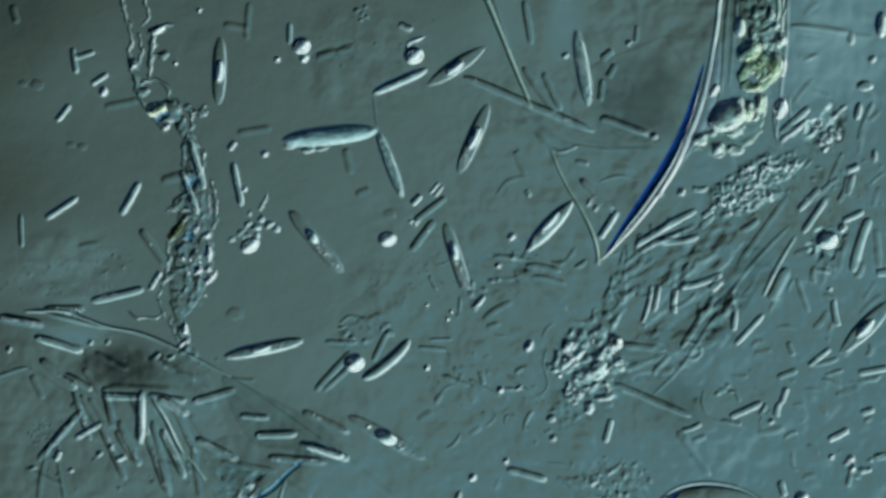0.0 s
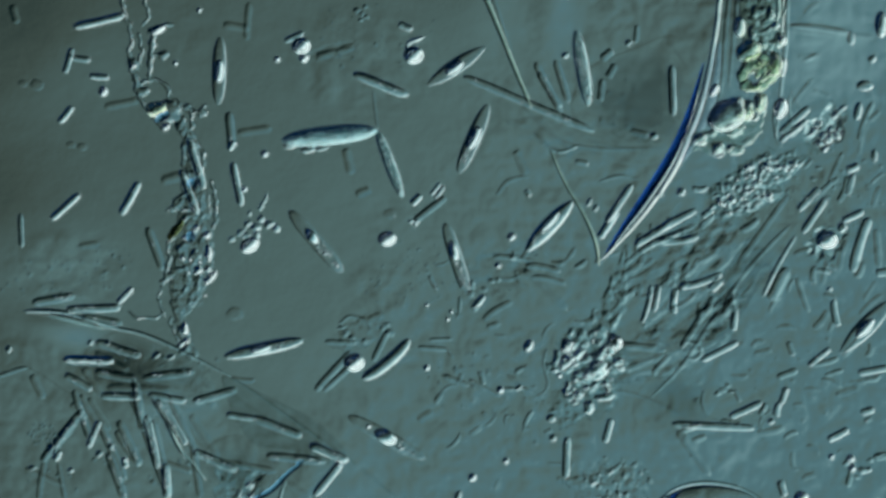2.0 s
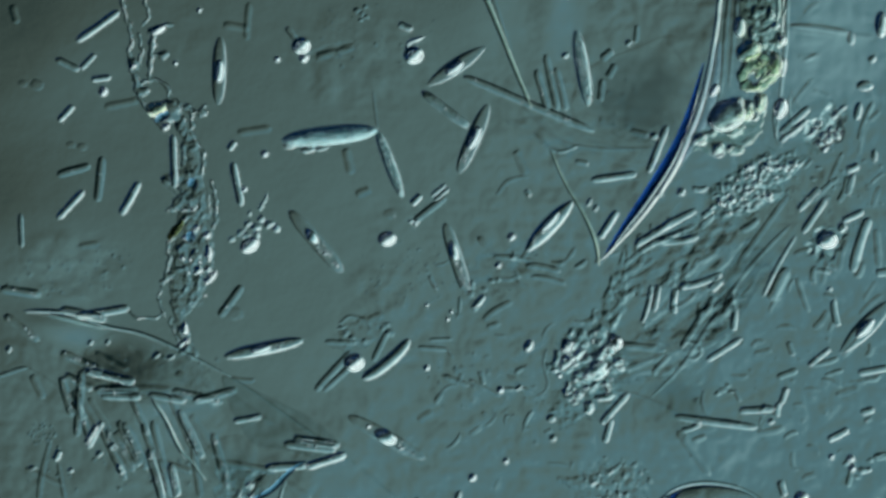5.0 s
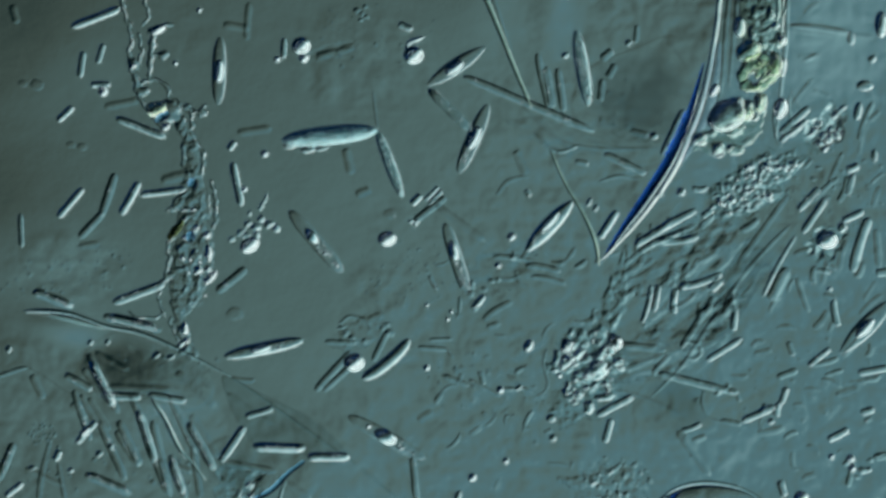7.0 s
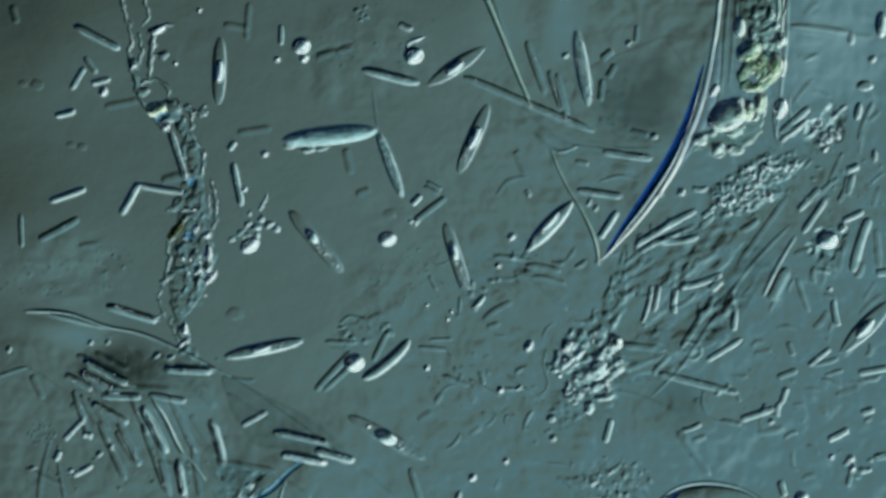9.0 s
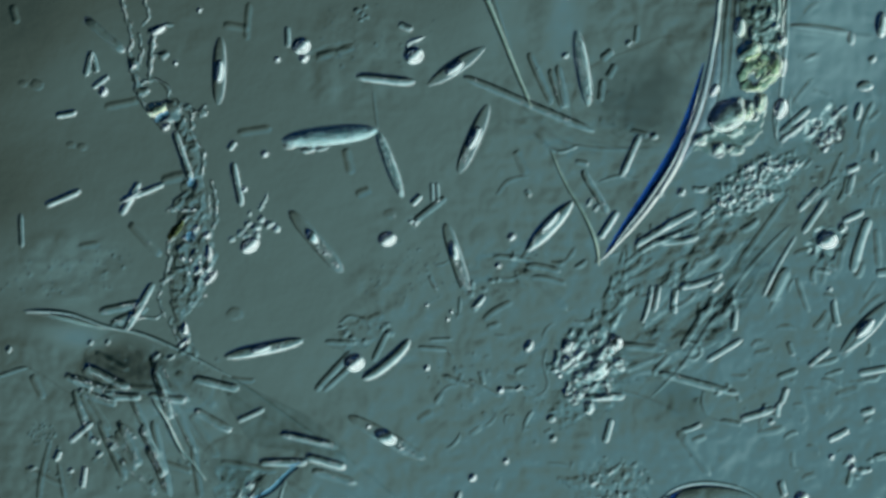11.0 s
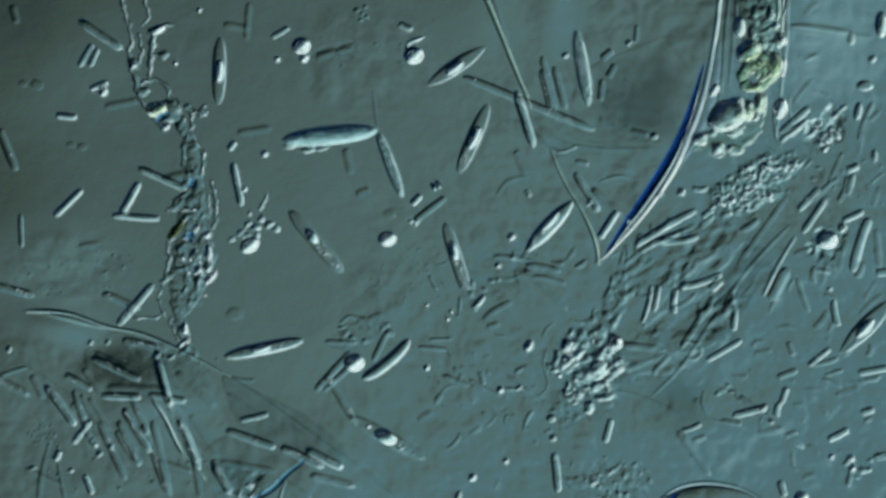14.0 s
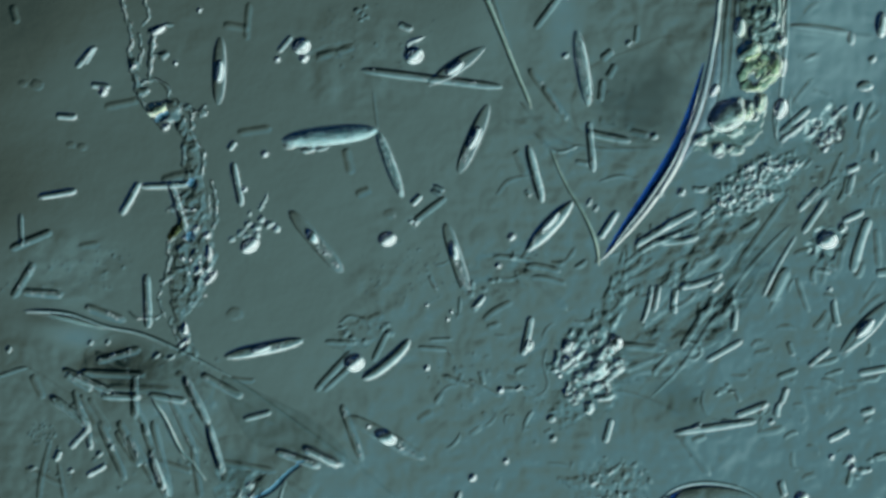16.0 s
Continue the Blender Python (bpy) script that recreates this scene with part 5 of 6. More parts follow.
    walk(MOVERS['mat_12'], [(0, place(488, 768, 14, 2)), (0.5, place(461, 792, 14, -3)), (1, place(487, 809, 14, -75)), (1.5, place(481, 815, 14, -65)), (2, place(580, 848, 14, -129)), (2.5, place(581, 798, 14, -199)), (3, place(542, 806, 14, -178)), (3.5, place(541, 808, 14, -176)), (4, place(527, 811, 14, -169)), (6.5, place(444, 841, 14, -189)), (7, place(411, 786, 14, -124)), (7.5, place(414, 786, 14, -117)), (8, place(396, 736, 14, -70)), (8.5, place(390, 798, 14, -79)), (9, place(387, 783, 14, -75)), (11.5, place(376, 743, 14, -25)), (12, place(394, 752, 14, -20)), (12.5, place(364, 698, 14, 39)), (13, place(363, 762, 14, 113)), (13.5, place(364, 765, 14, 92)), (14, place(337, 786, 14, 113)), (14.5, place(393, 840, 14, 104)), (15, place(422, 814, 14, 99)), (15.5, place(422, 826, 14, 102)), (16, place(379, 794, 14, 107))])
    walk(MOVERS['mat_13'], [(0, place(38, 567, 18, -11)), (0.5, place(41, 582, 18, -22)), (1, place(160, 609, 18, -3)), (1.5, place(83, 531, 18, -20)), (2, place(95, 530, 18, 10)), (2.5, place(104, 530, 18, -25)), (3, place(169, 522, 18, -3)), (3.5, place(166, 539, 18, -18)), (4, place(38, 628, 18, -20)), (6.5, place(50, 493, 18, -63)), (7, place(94, 530, 18, -21)), (7.5, place(79, 528, 18, -21)), (8, place(59, 514, 18, -20)), (8.5, place(176, 676, 18, -23)), (9, place(176, 678, 18, -28)), (11.5, place(218, 528, 18, 17)), (12, place(47, 528, 18, -16)), (12.5, place(191, 621, 18, 19)), (13, place(70, 579, 18, -9)), (13.5, place(39, 604, 18, -31)), (14, place(24, 514, 18, -14)), (14.5, place(38, 474, 18, -11)), (15, place(36, 511, 18, -17)), (15.5, place(136, 540, 18, -2)), (16, place(186, 555, 18, -19))])
    walk(MOVERS['mat_14'], [(0, place(305, 652, 22, -27)), (0.5, place(379, 698, 22, 16)), (1, place(329, 646, 22, -13)), (1.5, place(311, 638, 22, -15)), (2, place(246, 718, 22, -81)), (2.5, place(243, 789, 22, -63)), (3, place(240, 789, 22, -61)), (3.5, place(239, 801, 22, -57)), (4, place(239, 789, 22, -60)), (6.5, place(254, 789, 22, -69)), (7, place(261, 771, 22, -72)), (7.5, place(239, 792, 22, -59)), (8, place(230, 838, 22, -43)), (8.5, place(204, 715, 22, -15)), (9, place(334, 653, 22, -2)), (11.5, place(239, 808, 22, -55)), (12, place(262, 819, 22, -71)), (12.5, place(239, 780, 22, -53)), (13, place(262, 825, 22, -65)), (13.5, place(210, 762, 22, -65)), (14, place(243, 761, 22, -59)), (14.5, place(292, 766, 22, -64)), (15, place(201, 862, 22, -20)), (15.5, place(268, 837, 22, -58)), (16, place(251, 811, 22, -60))])
    walk(MOVERS['mat_15'], [(0, place(577, 747, 26, -25)), (0.5, place(458, 708, 26, -19)), (1, place(370, 680, 26, 5)), (1.5, place(302, 667, 26, 2)), (2, place(299, 663, 26, 7)), (2.5, place(295, 699, 26, -47)), (3, place(281, 669, 26, -74)), (3.5, place(293, 684, 26, -53)), (4, place(381, 702, 26, 16)), (6.5, place(292, 702, 26, -70)), (7, place(355, 790, 26, -61)), (7.5, place(496, 791, 26, 4)), (8, place(308, 678, 26, -17)), (8.5, place(314, 654, 26, -6)), (9, place(234, 556, 26, -17)), (11.5, place(313, 690, 26, -59)), (12, place(308, 678, 26, -67)), (12.5, place(307, 682, 26, -66)), (13, place(287, 681, 26, -75)), (13.5, place(287, 678, 26, -75)), (14, place(289, 679, 26, -74)), (14.5, place(280, 659, 26, -66)), (15, place(289, 661, 26, -57)), (15.5, place(350, 760, 26, -72)), (16, place(346, 709, 26, -63))])
    walk(MOVERS['mat_16'], [(0, place(114, 547, 30, 1)), (0.5, place(30, 496, 30, -20)), (1, place(202, 544, 30, 13)), (1.5, place(214, 532, 30, 22)), (2, place(181, 567, 30, -10)), (2.5, place(249, 564, 30, -7)), (3, place(275, 587, 30, -58)), (3.5, place(178, 603, 30, -4)), (4, place(42, 517, 30, -8)), (6.5, place(36, 516, 30, -7)), (7, place(95, 528, 30, -21)), (7.5, place(68, 584, 30, -18)), (8, place(138, 585, 30, -11)), (8.5, place(322, 846, 30, -79)), (9, place(322, 846, 30, -79)), (11.5, place(218, 526, 30, -163)), (12, place(248, 542, 30, -117)), (12.5, place(199, 555, 30, -197)), (13, place(219, 558, 30, -210)), (13.5, place(218, 561, 30, -209)), (14, place(215, 533, 30, -202)), (14.5, place(94, 534, 30, -167)), (15, place(70, 490, 30, -253)), (15.5, place(54, 508, 30, -270)), (16, place(42, 496, 30, -301))])
    walk(MOVERS['mat_17'], [(0, place(37, 569, 34, -11)), (0.5, place(40, 584, 34, -22)), (1, place(189, 662, 34, -29)), (1.5, place(187, 649, 34, -3)), (2, place(157, 639, 34, -2)), (2.5, place(56, 611, 34, 5)), (3, place(178, 605, 34, -4)), (3.5, place(178, 605, 34, -4)), (4, place(145, 608, 34, -27)), (6.5, place(153, 684, 34, -21)), (7, place(180, 680, 34, -63)), (7.5, place(67, 586, 34, -18)), (8, place(184, 682, 34, -18)), (8.5, place(177, 675, 34, -23)), (9, place(177, 676, 34, -28)), (11.5, place(153, 681, 34, -13)), (12, place(95, 631, 34, 18)), (12.5, place(190, 619, 34, 19)), (13, place(187, 608, 34, 0)), (13.5, place(199, 623, 34, -16)), (14, place(257, 610, 34, -12)), (14.5, place(211, 537, 34, 17)), (15, place(236, 551, 34, -34)), (15.5, place(160, 627, 34, -8)), (16, place(210, 628, 34, 15))])
    walk(MOVERS['mat_18'], [(0, place(275, 496, 38, 60)), (0.5, place(267, 499, 38, 77)), (1, place(237, 560, 38, 43)), (1.5, place(215, 534, 38, 22)), (2, place(222, 523, 38, 47)), (2.5, place(260, 489, 38, 47)), (3, place(251, 487, 38, 63)), (3.5, place(197, 626, 38, -10)), (4, place(167, 770, 38, 62)), (6.5, place(158, 764, 38, 58)), (7, place(26, 866, 38, 38)), (7.5, place(144, 847, 38, -8)), (8, place(144, 839, 38, 4)), (8.5, place(148, 833, 38, 23)), (9, place(147, 832, 38, 29)), (11.5, place(150, 848, 38, 96)), (12, place(157, 851, 38, 103)), (12.5, place(157, 848, 38, 106)), (13, place(151, 860, 38, 112)), (13.5, place(153, 865, 38, 97)), (14, place(157, 857, 38, 112)), (14.5, place(152, 865, 38, 108)), (15, place(134, 853, 38, 113)), (15.5, place(177, 829, 38, 180)), (16, place(171, 832, 38, 209))])
    walk(MOVERS['mat_19'], [(0, place(248, 738, 42, -91)), (0.5, place(230, 777, 42, -45)), (1, place(260, 799, 42, -67)), (1.5, place(261, 796, 42, -75)), (2, place(207, 842, 42, -70)), (2.5, place(184, 847, 42, -30)), (3, place(141, 818, 42, -15)), (3.5, place(237, 803, 42, -57)), (4, place(237, 790, 42, -60)), (6.5, place(172, 839, 42, -33)), (7, place(192, 856, 42, -23)), (7.5, place(193, 851, 42, -28)), (8, place(187, 850, 42, -33)), (8.5, place(388, 799, 42, -79)), (9, place(385, 784, 42, -75)), (11.5, place(230, 850, 42, -42)), (12, place(314, 838, 42, -72)), (12.5, place(306, 816, 42, -64)), (13, place(260, 826, 42, -65)), (13.5, place(266, 832, 42, -68)), (14, place(242, 762, 42, -59)), (14.5, place(293, 838, 42, -75)), (15, place(284, 838, 42, -70)), (15.5, place(266, 838, 42, -58)), (16, place(281, 838, 42, -69))])
    walk(MOVERS['mat_20'], [(0, place(194, 720, 46, -77)), (0.5, place(200, 653, 46, -27)), (1, place(236, 558, 46, 43)), (1.5, place(207, 668, 46, -4)), (2, place(206, 664, 46, -11)), (2.5, place(207, 662, 46, -15)), (3, place(206, 669, 46, -4)), (3.5, place(206, 647, 46, -15)), (4, place(202, 667, 46, -11)), (6.5, place(215, 715, 46, 13)), (7, place(193, 854, 46, -23)), (7.5, place(194, 850, 46, -28)), (8, place(188, 848, 46, -33)), (8.5, place(204, 717, 46, -15)), (9, place(196, 730, 46, -29)), (11.5, place(240, 806, 46, -55)), (12, place(266, 740, 46, -60)), (12.5, place(240, 779, 46, -53)), (13, place(346, 790, 46, -68)), (13.5, place(340, 784, 46, -60)), (14, place(395, 846, 46, -59)), (14.5, place(295, 837, 46, -75)), (15, place(269, 735, 46, -59)), (15.5, place(157, 662, 46, -32)), (16, place(239, 703, 46, -90))])
    walk(MOVERS['mat_21'], [(0, place(527, 813, 50, -5)), (0.5, place(541, 808, 50, 3)), (1, place(503, 809, 50, -3)), (1.5, place(482, 782, 50, -27)), (2, place(524, 811, 50, -6)), (2.5, place(470, 817, 50, 9)), (3, place(369, 798, 50, -21)), (3.5, place(355, 805, 50, -65)), (4, place(382, 820, 50, -75)), (6.5, place(394, 765, 50, -73)), (7, place(235, 572, 50, -14)), (7.5, place(181, 664, 50, -21)), (8, place(394, 737, 50, -70)), (8.5, place(463, 670, 50, -20)), (9, place(534, 775, 50, -13)), (11.5, place(547, 781, 50, -13)), (12, place(560, 793, 50, -24)), (12.5, place(612, 720, 50, -55)), (13, place(617, 726, 50, -59)), (13.5, place(623, 730, 50, -61)), (14, place(604, 705, 50, -59)), (14.5, place(586, 647, 50, -69)), (15, place(586, 649, 50, -68)), (15.5, place(600, 703, 50, -60)), (16, place(623, 765, 50, -70))])
    walk(MOVERS['mat_22'], [(0, place(379, 700, 54, 16)), (0.5, place(380, 700, 54, 16)), (1, place(381, 702, 54, 13)), (1.5, place(381, 700, 54, 16)), (2, place(381, 700, 54, 16)), (2.5, place(381, 700, 54, 16)), (3, place(381, 700, 54, 16)), (3.5, place(381, 700, 54, 16)), (4, place(381, 700, 54, 16)), (6.5, place(378, 699, 54, 4)), (7, place(316, 843, 54, -70)), (7.5, place(577, 865, 54, -141)), (8, place(580, 808, 54, -179)), (8.5, place(464, 669, 54, -200)), (9, place(538, 809, 54, -191)), (11.5, place(592, 848, 54, -201)), (12, place(589, 854, 54, -207)), (12.5, place(589, 854, 54, -202)), (13, place(588, 851, 54, -201)), (13.5, place(591, 851, 54, -201)), (14, place(589, 850, 54, -194)), (14.5, place(598, 862, 54, -194)), (15, place(574, 807, 54, -206)), (15.5, place(570, 807, 54, -204)), (16, place(571, 806, 54, -205))])
    walk(MOVERS['mat_23'], [(0, place(107, 771, 58, 49)), (0.5, place(110, 770, 58, 48)), (1, place(110, 770, 58, 48)), (1.5, place(110, 768, 58, 47)), (2, place(112, 773, 58, 51)), (2.5, place(106, 774, 58, 48)), (3, place(33, 851, 58, 51)), (3.5, place(32, 851, 58, 53)), (4, place(59, 761, 58, 75)), (6.5, place(152, 685, 58, 159)), (7, place(12, 817, 58, 247)), (7.5, place(47, 845, 58, 242)), (8, place(53, 705, 58, 258)), (8.5, place(139, 758, 58, 222)), (9, place(195, 732, 58, 151)), (11.5, place(152, 683, 58, 167)), (12, place(30, 653, 58, 187)), (12.5, place(103, 699, 58, 143)), (13, place(139, 772, 58, 57)), (13.5, place(38, 605, 58, -31)), (14, place(21, 682, 58, -27)), (14.5, place(33, 590, 58, -24)), (15, place(39, 563, 58, -24)), (15.5, place(33, 564, 58, -13)), (16, place(76, 519, 58, -5))])
    walk(MOVERS['mat_24'], [(0, place(106, 770, 14, 49)), (0.5, place(109, 768, 14, 48)), (1, place(109, 768, 14, 48)), (1.5, place(109, 767, 14, 47)), (2, place(110, 771, 14, 51)), (2.5, place(104, 773, 14, 48)), (3, place(141, 816, 14, -15)), (3.5, place(357, 804, 14, -65)), (4, place(57, 761, 14, -105)), (6.5, place(294, 701, 14, -70)), (7, place(183, 678, 14, -63)), (7.5, place(79, 526, 14, -21)), (8, place(27, 468, 14, 42)), (8.5, place(24, 469, 14, 27)), (9, place(188, 656, 14, -29)), (11.5, place(289, 683, 14, -71)), (12, place(284, 668, 14, -70)), (12.5, place(284, 682, 14, -73)), (13, place(289, 680, 14, -75)), (13.5, place(289, 677, 14, -75)), (14, place(291, 679, 14, -74)), (14.5, place(281, 659, 14, -66)), (15, place(172, 623, 14, -56)), (15.5, place(160, 625, 14, -8)), (16, place(198, 661, 14, -2))])
    walk(MOVERS['L'], [(0, place(936, 184, 12, -23)), (13, place(936, 184, 12, -23)), (14.5, place(934, 182, 12, -22)), (15, place(922, 181, 12, -23)), (15.3, place(910, 180, 12, -19)), (15.5, place(894, 179, 12, -18)), (15.6, place(867, 166, 12, -17)), (15.7, place(820, 152, 12, -14)), (15.8, place(776, 148, 12, -12)), (16, place(764, 139, 12, -7))])
    walk(MOVERS['a'], [(0, place(109, 368, 17, 33)), (0.5, place(112, 366, 17, 43)), (1, place(112, 366, 17, 36)), (1.5, place(112, 366, 17, 35)), (2, place(116, 366, 17, 42)), (2.5, place(122, 366, 17, 40)), (3, place(116, 362, 17, 38)), (3.5, place(118, 364, 17, 39)), (4, place(123, 364, 17, 48)), (6.5, place(126, 359, 17, 44)), (7, place(125, 359, 17, 49)), (7.5, place(125, 362, 17, 55)), (8, place(126, 353, 17, 39)), (8.5, place(126, 348, 17, 32)), (9, place(120, 345, 17, 19)), (11.5, place(111, 351, 17, 23)), (12, place(110, 346, 17, 13)), (12.5, place(109, 350, 17, 18)), (13, place(116, 352, 17, 27)), (13.5, place(122, 364, 17, 48)), (14, place(121, 359, 17, 44)), (14.5, place(126, 365, 17, 50)), (15, place(121, 359, 17, 45)), (15.5, place(109, 356, 17, 32)), (16, place(102, 343, 17, 9))])
    walk(MOVERS['c'], [(0, place(112, 200, 22, 51)), (1.5, place(116, 204, 22, 51)), (3.5, place(118, 200, 22, 48)), (7, place(116, 202, 22, 43)), (8, place(116, 193, 22, 15)), (9, place(116, 201, 22, 14)), (12, place(118, 203, 22, 0)), (12.5, place(118, 205, 22, -6)), (16, place(118, 206, 22, -4))])
    walk(MOVERS['M'], [(0, place(708, 144, 27, 24)), (0.5, place(722, 138, 27, 26)), (1, place(711, 144, 27, 27)), (1.5, place(683, 149, 27, -4)), (2, place(674, 150, 27, -22)), (2.5, place(673, 152, 27, -30)), (3, place(669, 147, 27, -26)), (3.5, place(735, 178, 27, -24)), (4, place(786, 195, 27, -34)), (6.5, place(790, 192, 27, -40)), (7, place(796, 195, 27, -44)), (7.5, place(792, 186, 27, -43)), (8, place(700, 129, 27, -24)), (8.5, place(746, 150, 27, -19)), (9, place(691, 135, 27, -14)), (11.5, place(682, 141, 27, 0)), (12, place(718, 130, 27, 11)), (12.5, place(720, 138, 27, 19)), (13, place(748, 122, 27, 14)), (13.5, place(849, 119, 27, -3)), (14, place(928, 211, 27, -72)), (14.5, place(946, 302, 27, -78)), (15, place(948, 302, 27, -79)), (15.5, place(945, 309, 27, -76)), (16, place(946, 308, 27, -75))])
    walk(MOVERS['N'], [(0, place(195, -75, 32, -18)), (1.5, place(190, -48, 32, 11)), (2, place(176, 38, 32, 13)), (2.5, place(172, -38, 32, 10)), (3, place(145, -28, 32, -3)), (3.5, place(152, 36, 32, -3)), (4, place(176, 52, 32, 43)), (6.5, place(170, 34, 32, 21)), (7, place(170, 32, 32, 21)), (7.5, place(167, 26, 32, 7)), (8, place(20, 11, 32, -15)), (8.5, place(62, 32, 32, -24)), (9, place(172, 66, 32, -28)), (11.5, place(186, 62, 32, -42)), (12, place(182, 64, 32, -38)), (12.5, place(182, 66, 32, -38)), (13, place(180, 75, 32, -37)), (13.5, place(182, 73, 32, -39)), (14, place(178, 62, 32, -34)), (14.5, place(238, 80, 32, -60)), (15, place(250, -20, 32, -69)), (15.5, place(252, -55, 32, -69)), (16, place(252, -55, 32, -69))])
    walk(MOVERS['q1'], [(0, place(132, 108, 37, -81)), (0.5, place(118, 105, 37, -75)), (1, place(123, 102, 37, -77)), (1.5, place(138, 94, 37, -8)), (2, place(122, 108, 37, 74)), (3, place(122, 95, 37, 111)), (3.5, place(132, 85, 37, 58)), (4, place(120, 112, 37, 123)), (6.5, place(128, 115, 37, 185)), (7, place(145, 115, 37, 262)), (7.5, place(142, 122, 37, 186)), (8, place(133, 150, 37, 225)), (9, place(138, 139, 37, 239)), (12.5, place(164, 102, 37, 267)), (14.5, place(150, 98, 37, 233)), (16, place(150, 102, 37, 231))])
    walk(MOVERS['q2'], [(0, place(150, 97, 12, 18)), (1, place(140, 100, 12, 22)), (2.5, place(145, 105, 12, -18)), (3.5, place(152, 100, 12, 26)), (6.5, place(164, 118, 12, 58)), (7, place(178, 95, 12, 73)), (8, place(155, 102, 12, 120)), (9, place(160, 115, 12, 124)), (12.5, place(168, 106, 12, 79)), (16, place(159, 97, 12, 59))])
    walk(MOVERS['q4'], [(0, place(176, 140, 17, 32)), (1.5, place(175, 138, 17, -9)), (3.5, place(180, 132, 17, 9)), (7, place(178, 150, 17, 0)), (9, place(178, 144, 17, 13)), (12.5, place(178, 148, 17, 45)), (14.5, place(175, 152, 17, 10)), (16, place(178, 152, 17, -8))])
    walk(MOVERS['V1'], [(0, place(272, 438, 22, -55)), (0.5, place(272, 434, 22, -54)), (1, place(271, 438, 22, -50)), (1.5, place(270, 444, 22, -46)), (2, place(275, 440, 22, -70)), (2.5, place(270, 301, 22, -103)), (3, place(254, 424, 22, -84)), (3.5, place(222, 396, 22, -30)), (4, place(168, 305, 22, -60)), (6.5, place(194, 342, 22, -108)), (7, place(192, 345, 22, -108)), (7.5, place(189, 368, 22, -130)), (8, place(90, 418, 22, -168)), (8.5, place(38, 452, 22, -147)), (9, place(105, 406, 22, -152)), (11.5, place(258, 426, 22, -233)), (12, place(256, 420, 22, -229)), (12.5, place(264, 435, 22, -228)), (13, place(92, 359, 22, -204)), (13.5, place(64, 332, 22, -287)), (14, place(14, 265, 22, -248)), (14.5, place(206, 244, 22, -213)), (15, place(57, 442, 22, -258)), (15.5, place(145, 348, 22, -343)), (16, place(55, 425, 22, -337))])
    walk(MOVERS['V2'], [(0, place(-60, 435, 27, 7)), (2.5, place(-25, 450, 27, -16)), (3, place(166, 412, 27, -100)), (3.5, place(172, 346, 27, -62)), (4, place(112, 257, 27, -26)), (6.5, place(166, 396, 27, 43)), (7, place(162, 399, 27, 47)), (7.5, place(138, 404, 27, 11)), (8, place(30, 452, 27, 52)), (8.5, place(-20, 485, 27, 37)), (9, place(-30, 474, 27, 11)), (11.5, place(-60, 465, 27, 9)), (16, place(-60, 465, 27, 9))])
    walk(MOVERS['W'], [(0, place(335, 340, 32, -69)), (4, place(335, 340, 32, -69)), (6.5, place(285, 344, 32, 14)), (7, place(288, 340, 32, 7)), (7.5, place(284, 334, 32, -13)), (8, place(284, 330, 32, -13)), (8.5, place(284, 332, 32, -9)), (9, place(284, 334, 32, -9)), (11.5, place(222, 347, 32, 25)), (12, place(131, 376, 32, 15)), (12.5, place(265, 376, 32, 11)), (13, place(273, 372, 32, 26)), (13.5, place(306, 340, 32, 34)), (14, place(241, 384, 32, -4)), (14.5, place(262, 380, 32, 12)), (15, place(240, 296, 32, 33)), (15.5, place(190, 402, 32, -7)), (16, place(292, 328, 32, 3))])
    walk(MOVERS['X'], [(0, place(348, 290, 37, -73)), (4, place(348, 290, 37, -73)), (6.5, place(234, 244, 37, -161)), (7, place(250, 226, 37, -201)), (7.5, place(250, 234, 37, -189)), (8, place(246, 232, 37, -191)), (8.5, place(273, 269, 37, -253)), (9, place(315, 275, 37, -252)), (13.5, place(325, 290, 37, -249)), (14, place(288, 316, 37, -204)), (14.5, place(266, 320, 37, -249)), (15, place(239, 368, 37, -297)), (15.5, place(315, 365, 37, -252)), (16, place(315, 365, 37, -252))])
    walk(MOVERS['Z'], [(0, place(748, 417, 12, 53)), (0.5, place(662, 464, 12, 19)), (1, place(490, 531, 12, -17)), (1.5, place(400, 436, 12, -74)), (2, place(408, 232, 12, -85)), (2.5, place(408, 350, 12, -84)), (3, place(411, 532, 12, -106)), (3.5, place(362, 598, 12, -126)), (4, place(362, 598, 12, -125)), (6.5, place(495, 414, 12, -137)), (7, place(410, 496, 12, -141)), (7.5, place(364, 562, 12, -129)), (8, place(365, 475, 12, -121)), (16, place(365, 475, 12, -121))])
    walk(MOVERS['s1'], [(0, place(512, 59, 17, 90)), (1.5, place(518, 69, 17, 37)), (3.5, place(525, 48, 17, -7)), (7, place(502, 86, 17, -92)), (9, place(497, 62, 17, -90)), (12.5, place(516, 68, 17, -87)), (14.5, place(492, 56, 17, -161)), (16, place(504, 78, 17, -129))])
    walk(MOVERS['f1'], [(0, place(954, 160, 22, -55)), (1.5, place(965, 158, 22, -58)), (3.5, place(980, 148, 22, -78)), (7, place(961, 144, 22, -78)), (9, place(948, 120, 22, -71)), (12.5, place(965, 152, 22, -65)), (14.5, place(971, 148, 22, -79)), (16, place(965, 162, 22, -54))])
    walk(MOVERS['f2'], [(0, place(977, 162, 27, -65)), (1.5, place(976, 160, 27, -57)), (3.5, place(955, 162, 27, -65)), (7, place(972, 155, 27, -81)), (9, place(983, 160, 27, -72)), (12.5, place(985, 156, 27, -71)), (14.5, place(963, 162, 27, -78)), (16, place(982, 182, 27, -55))])
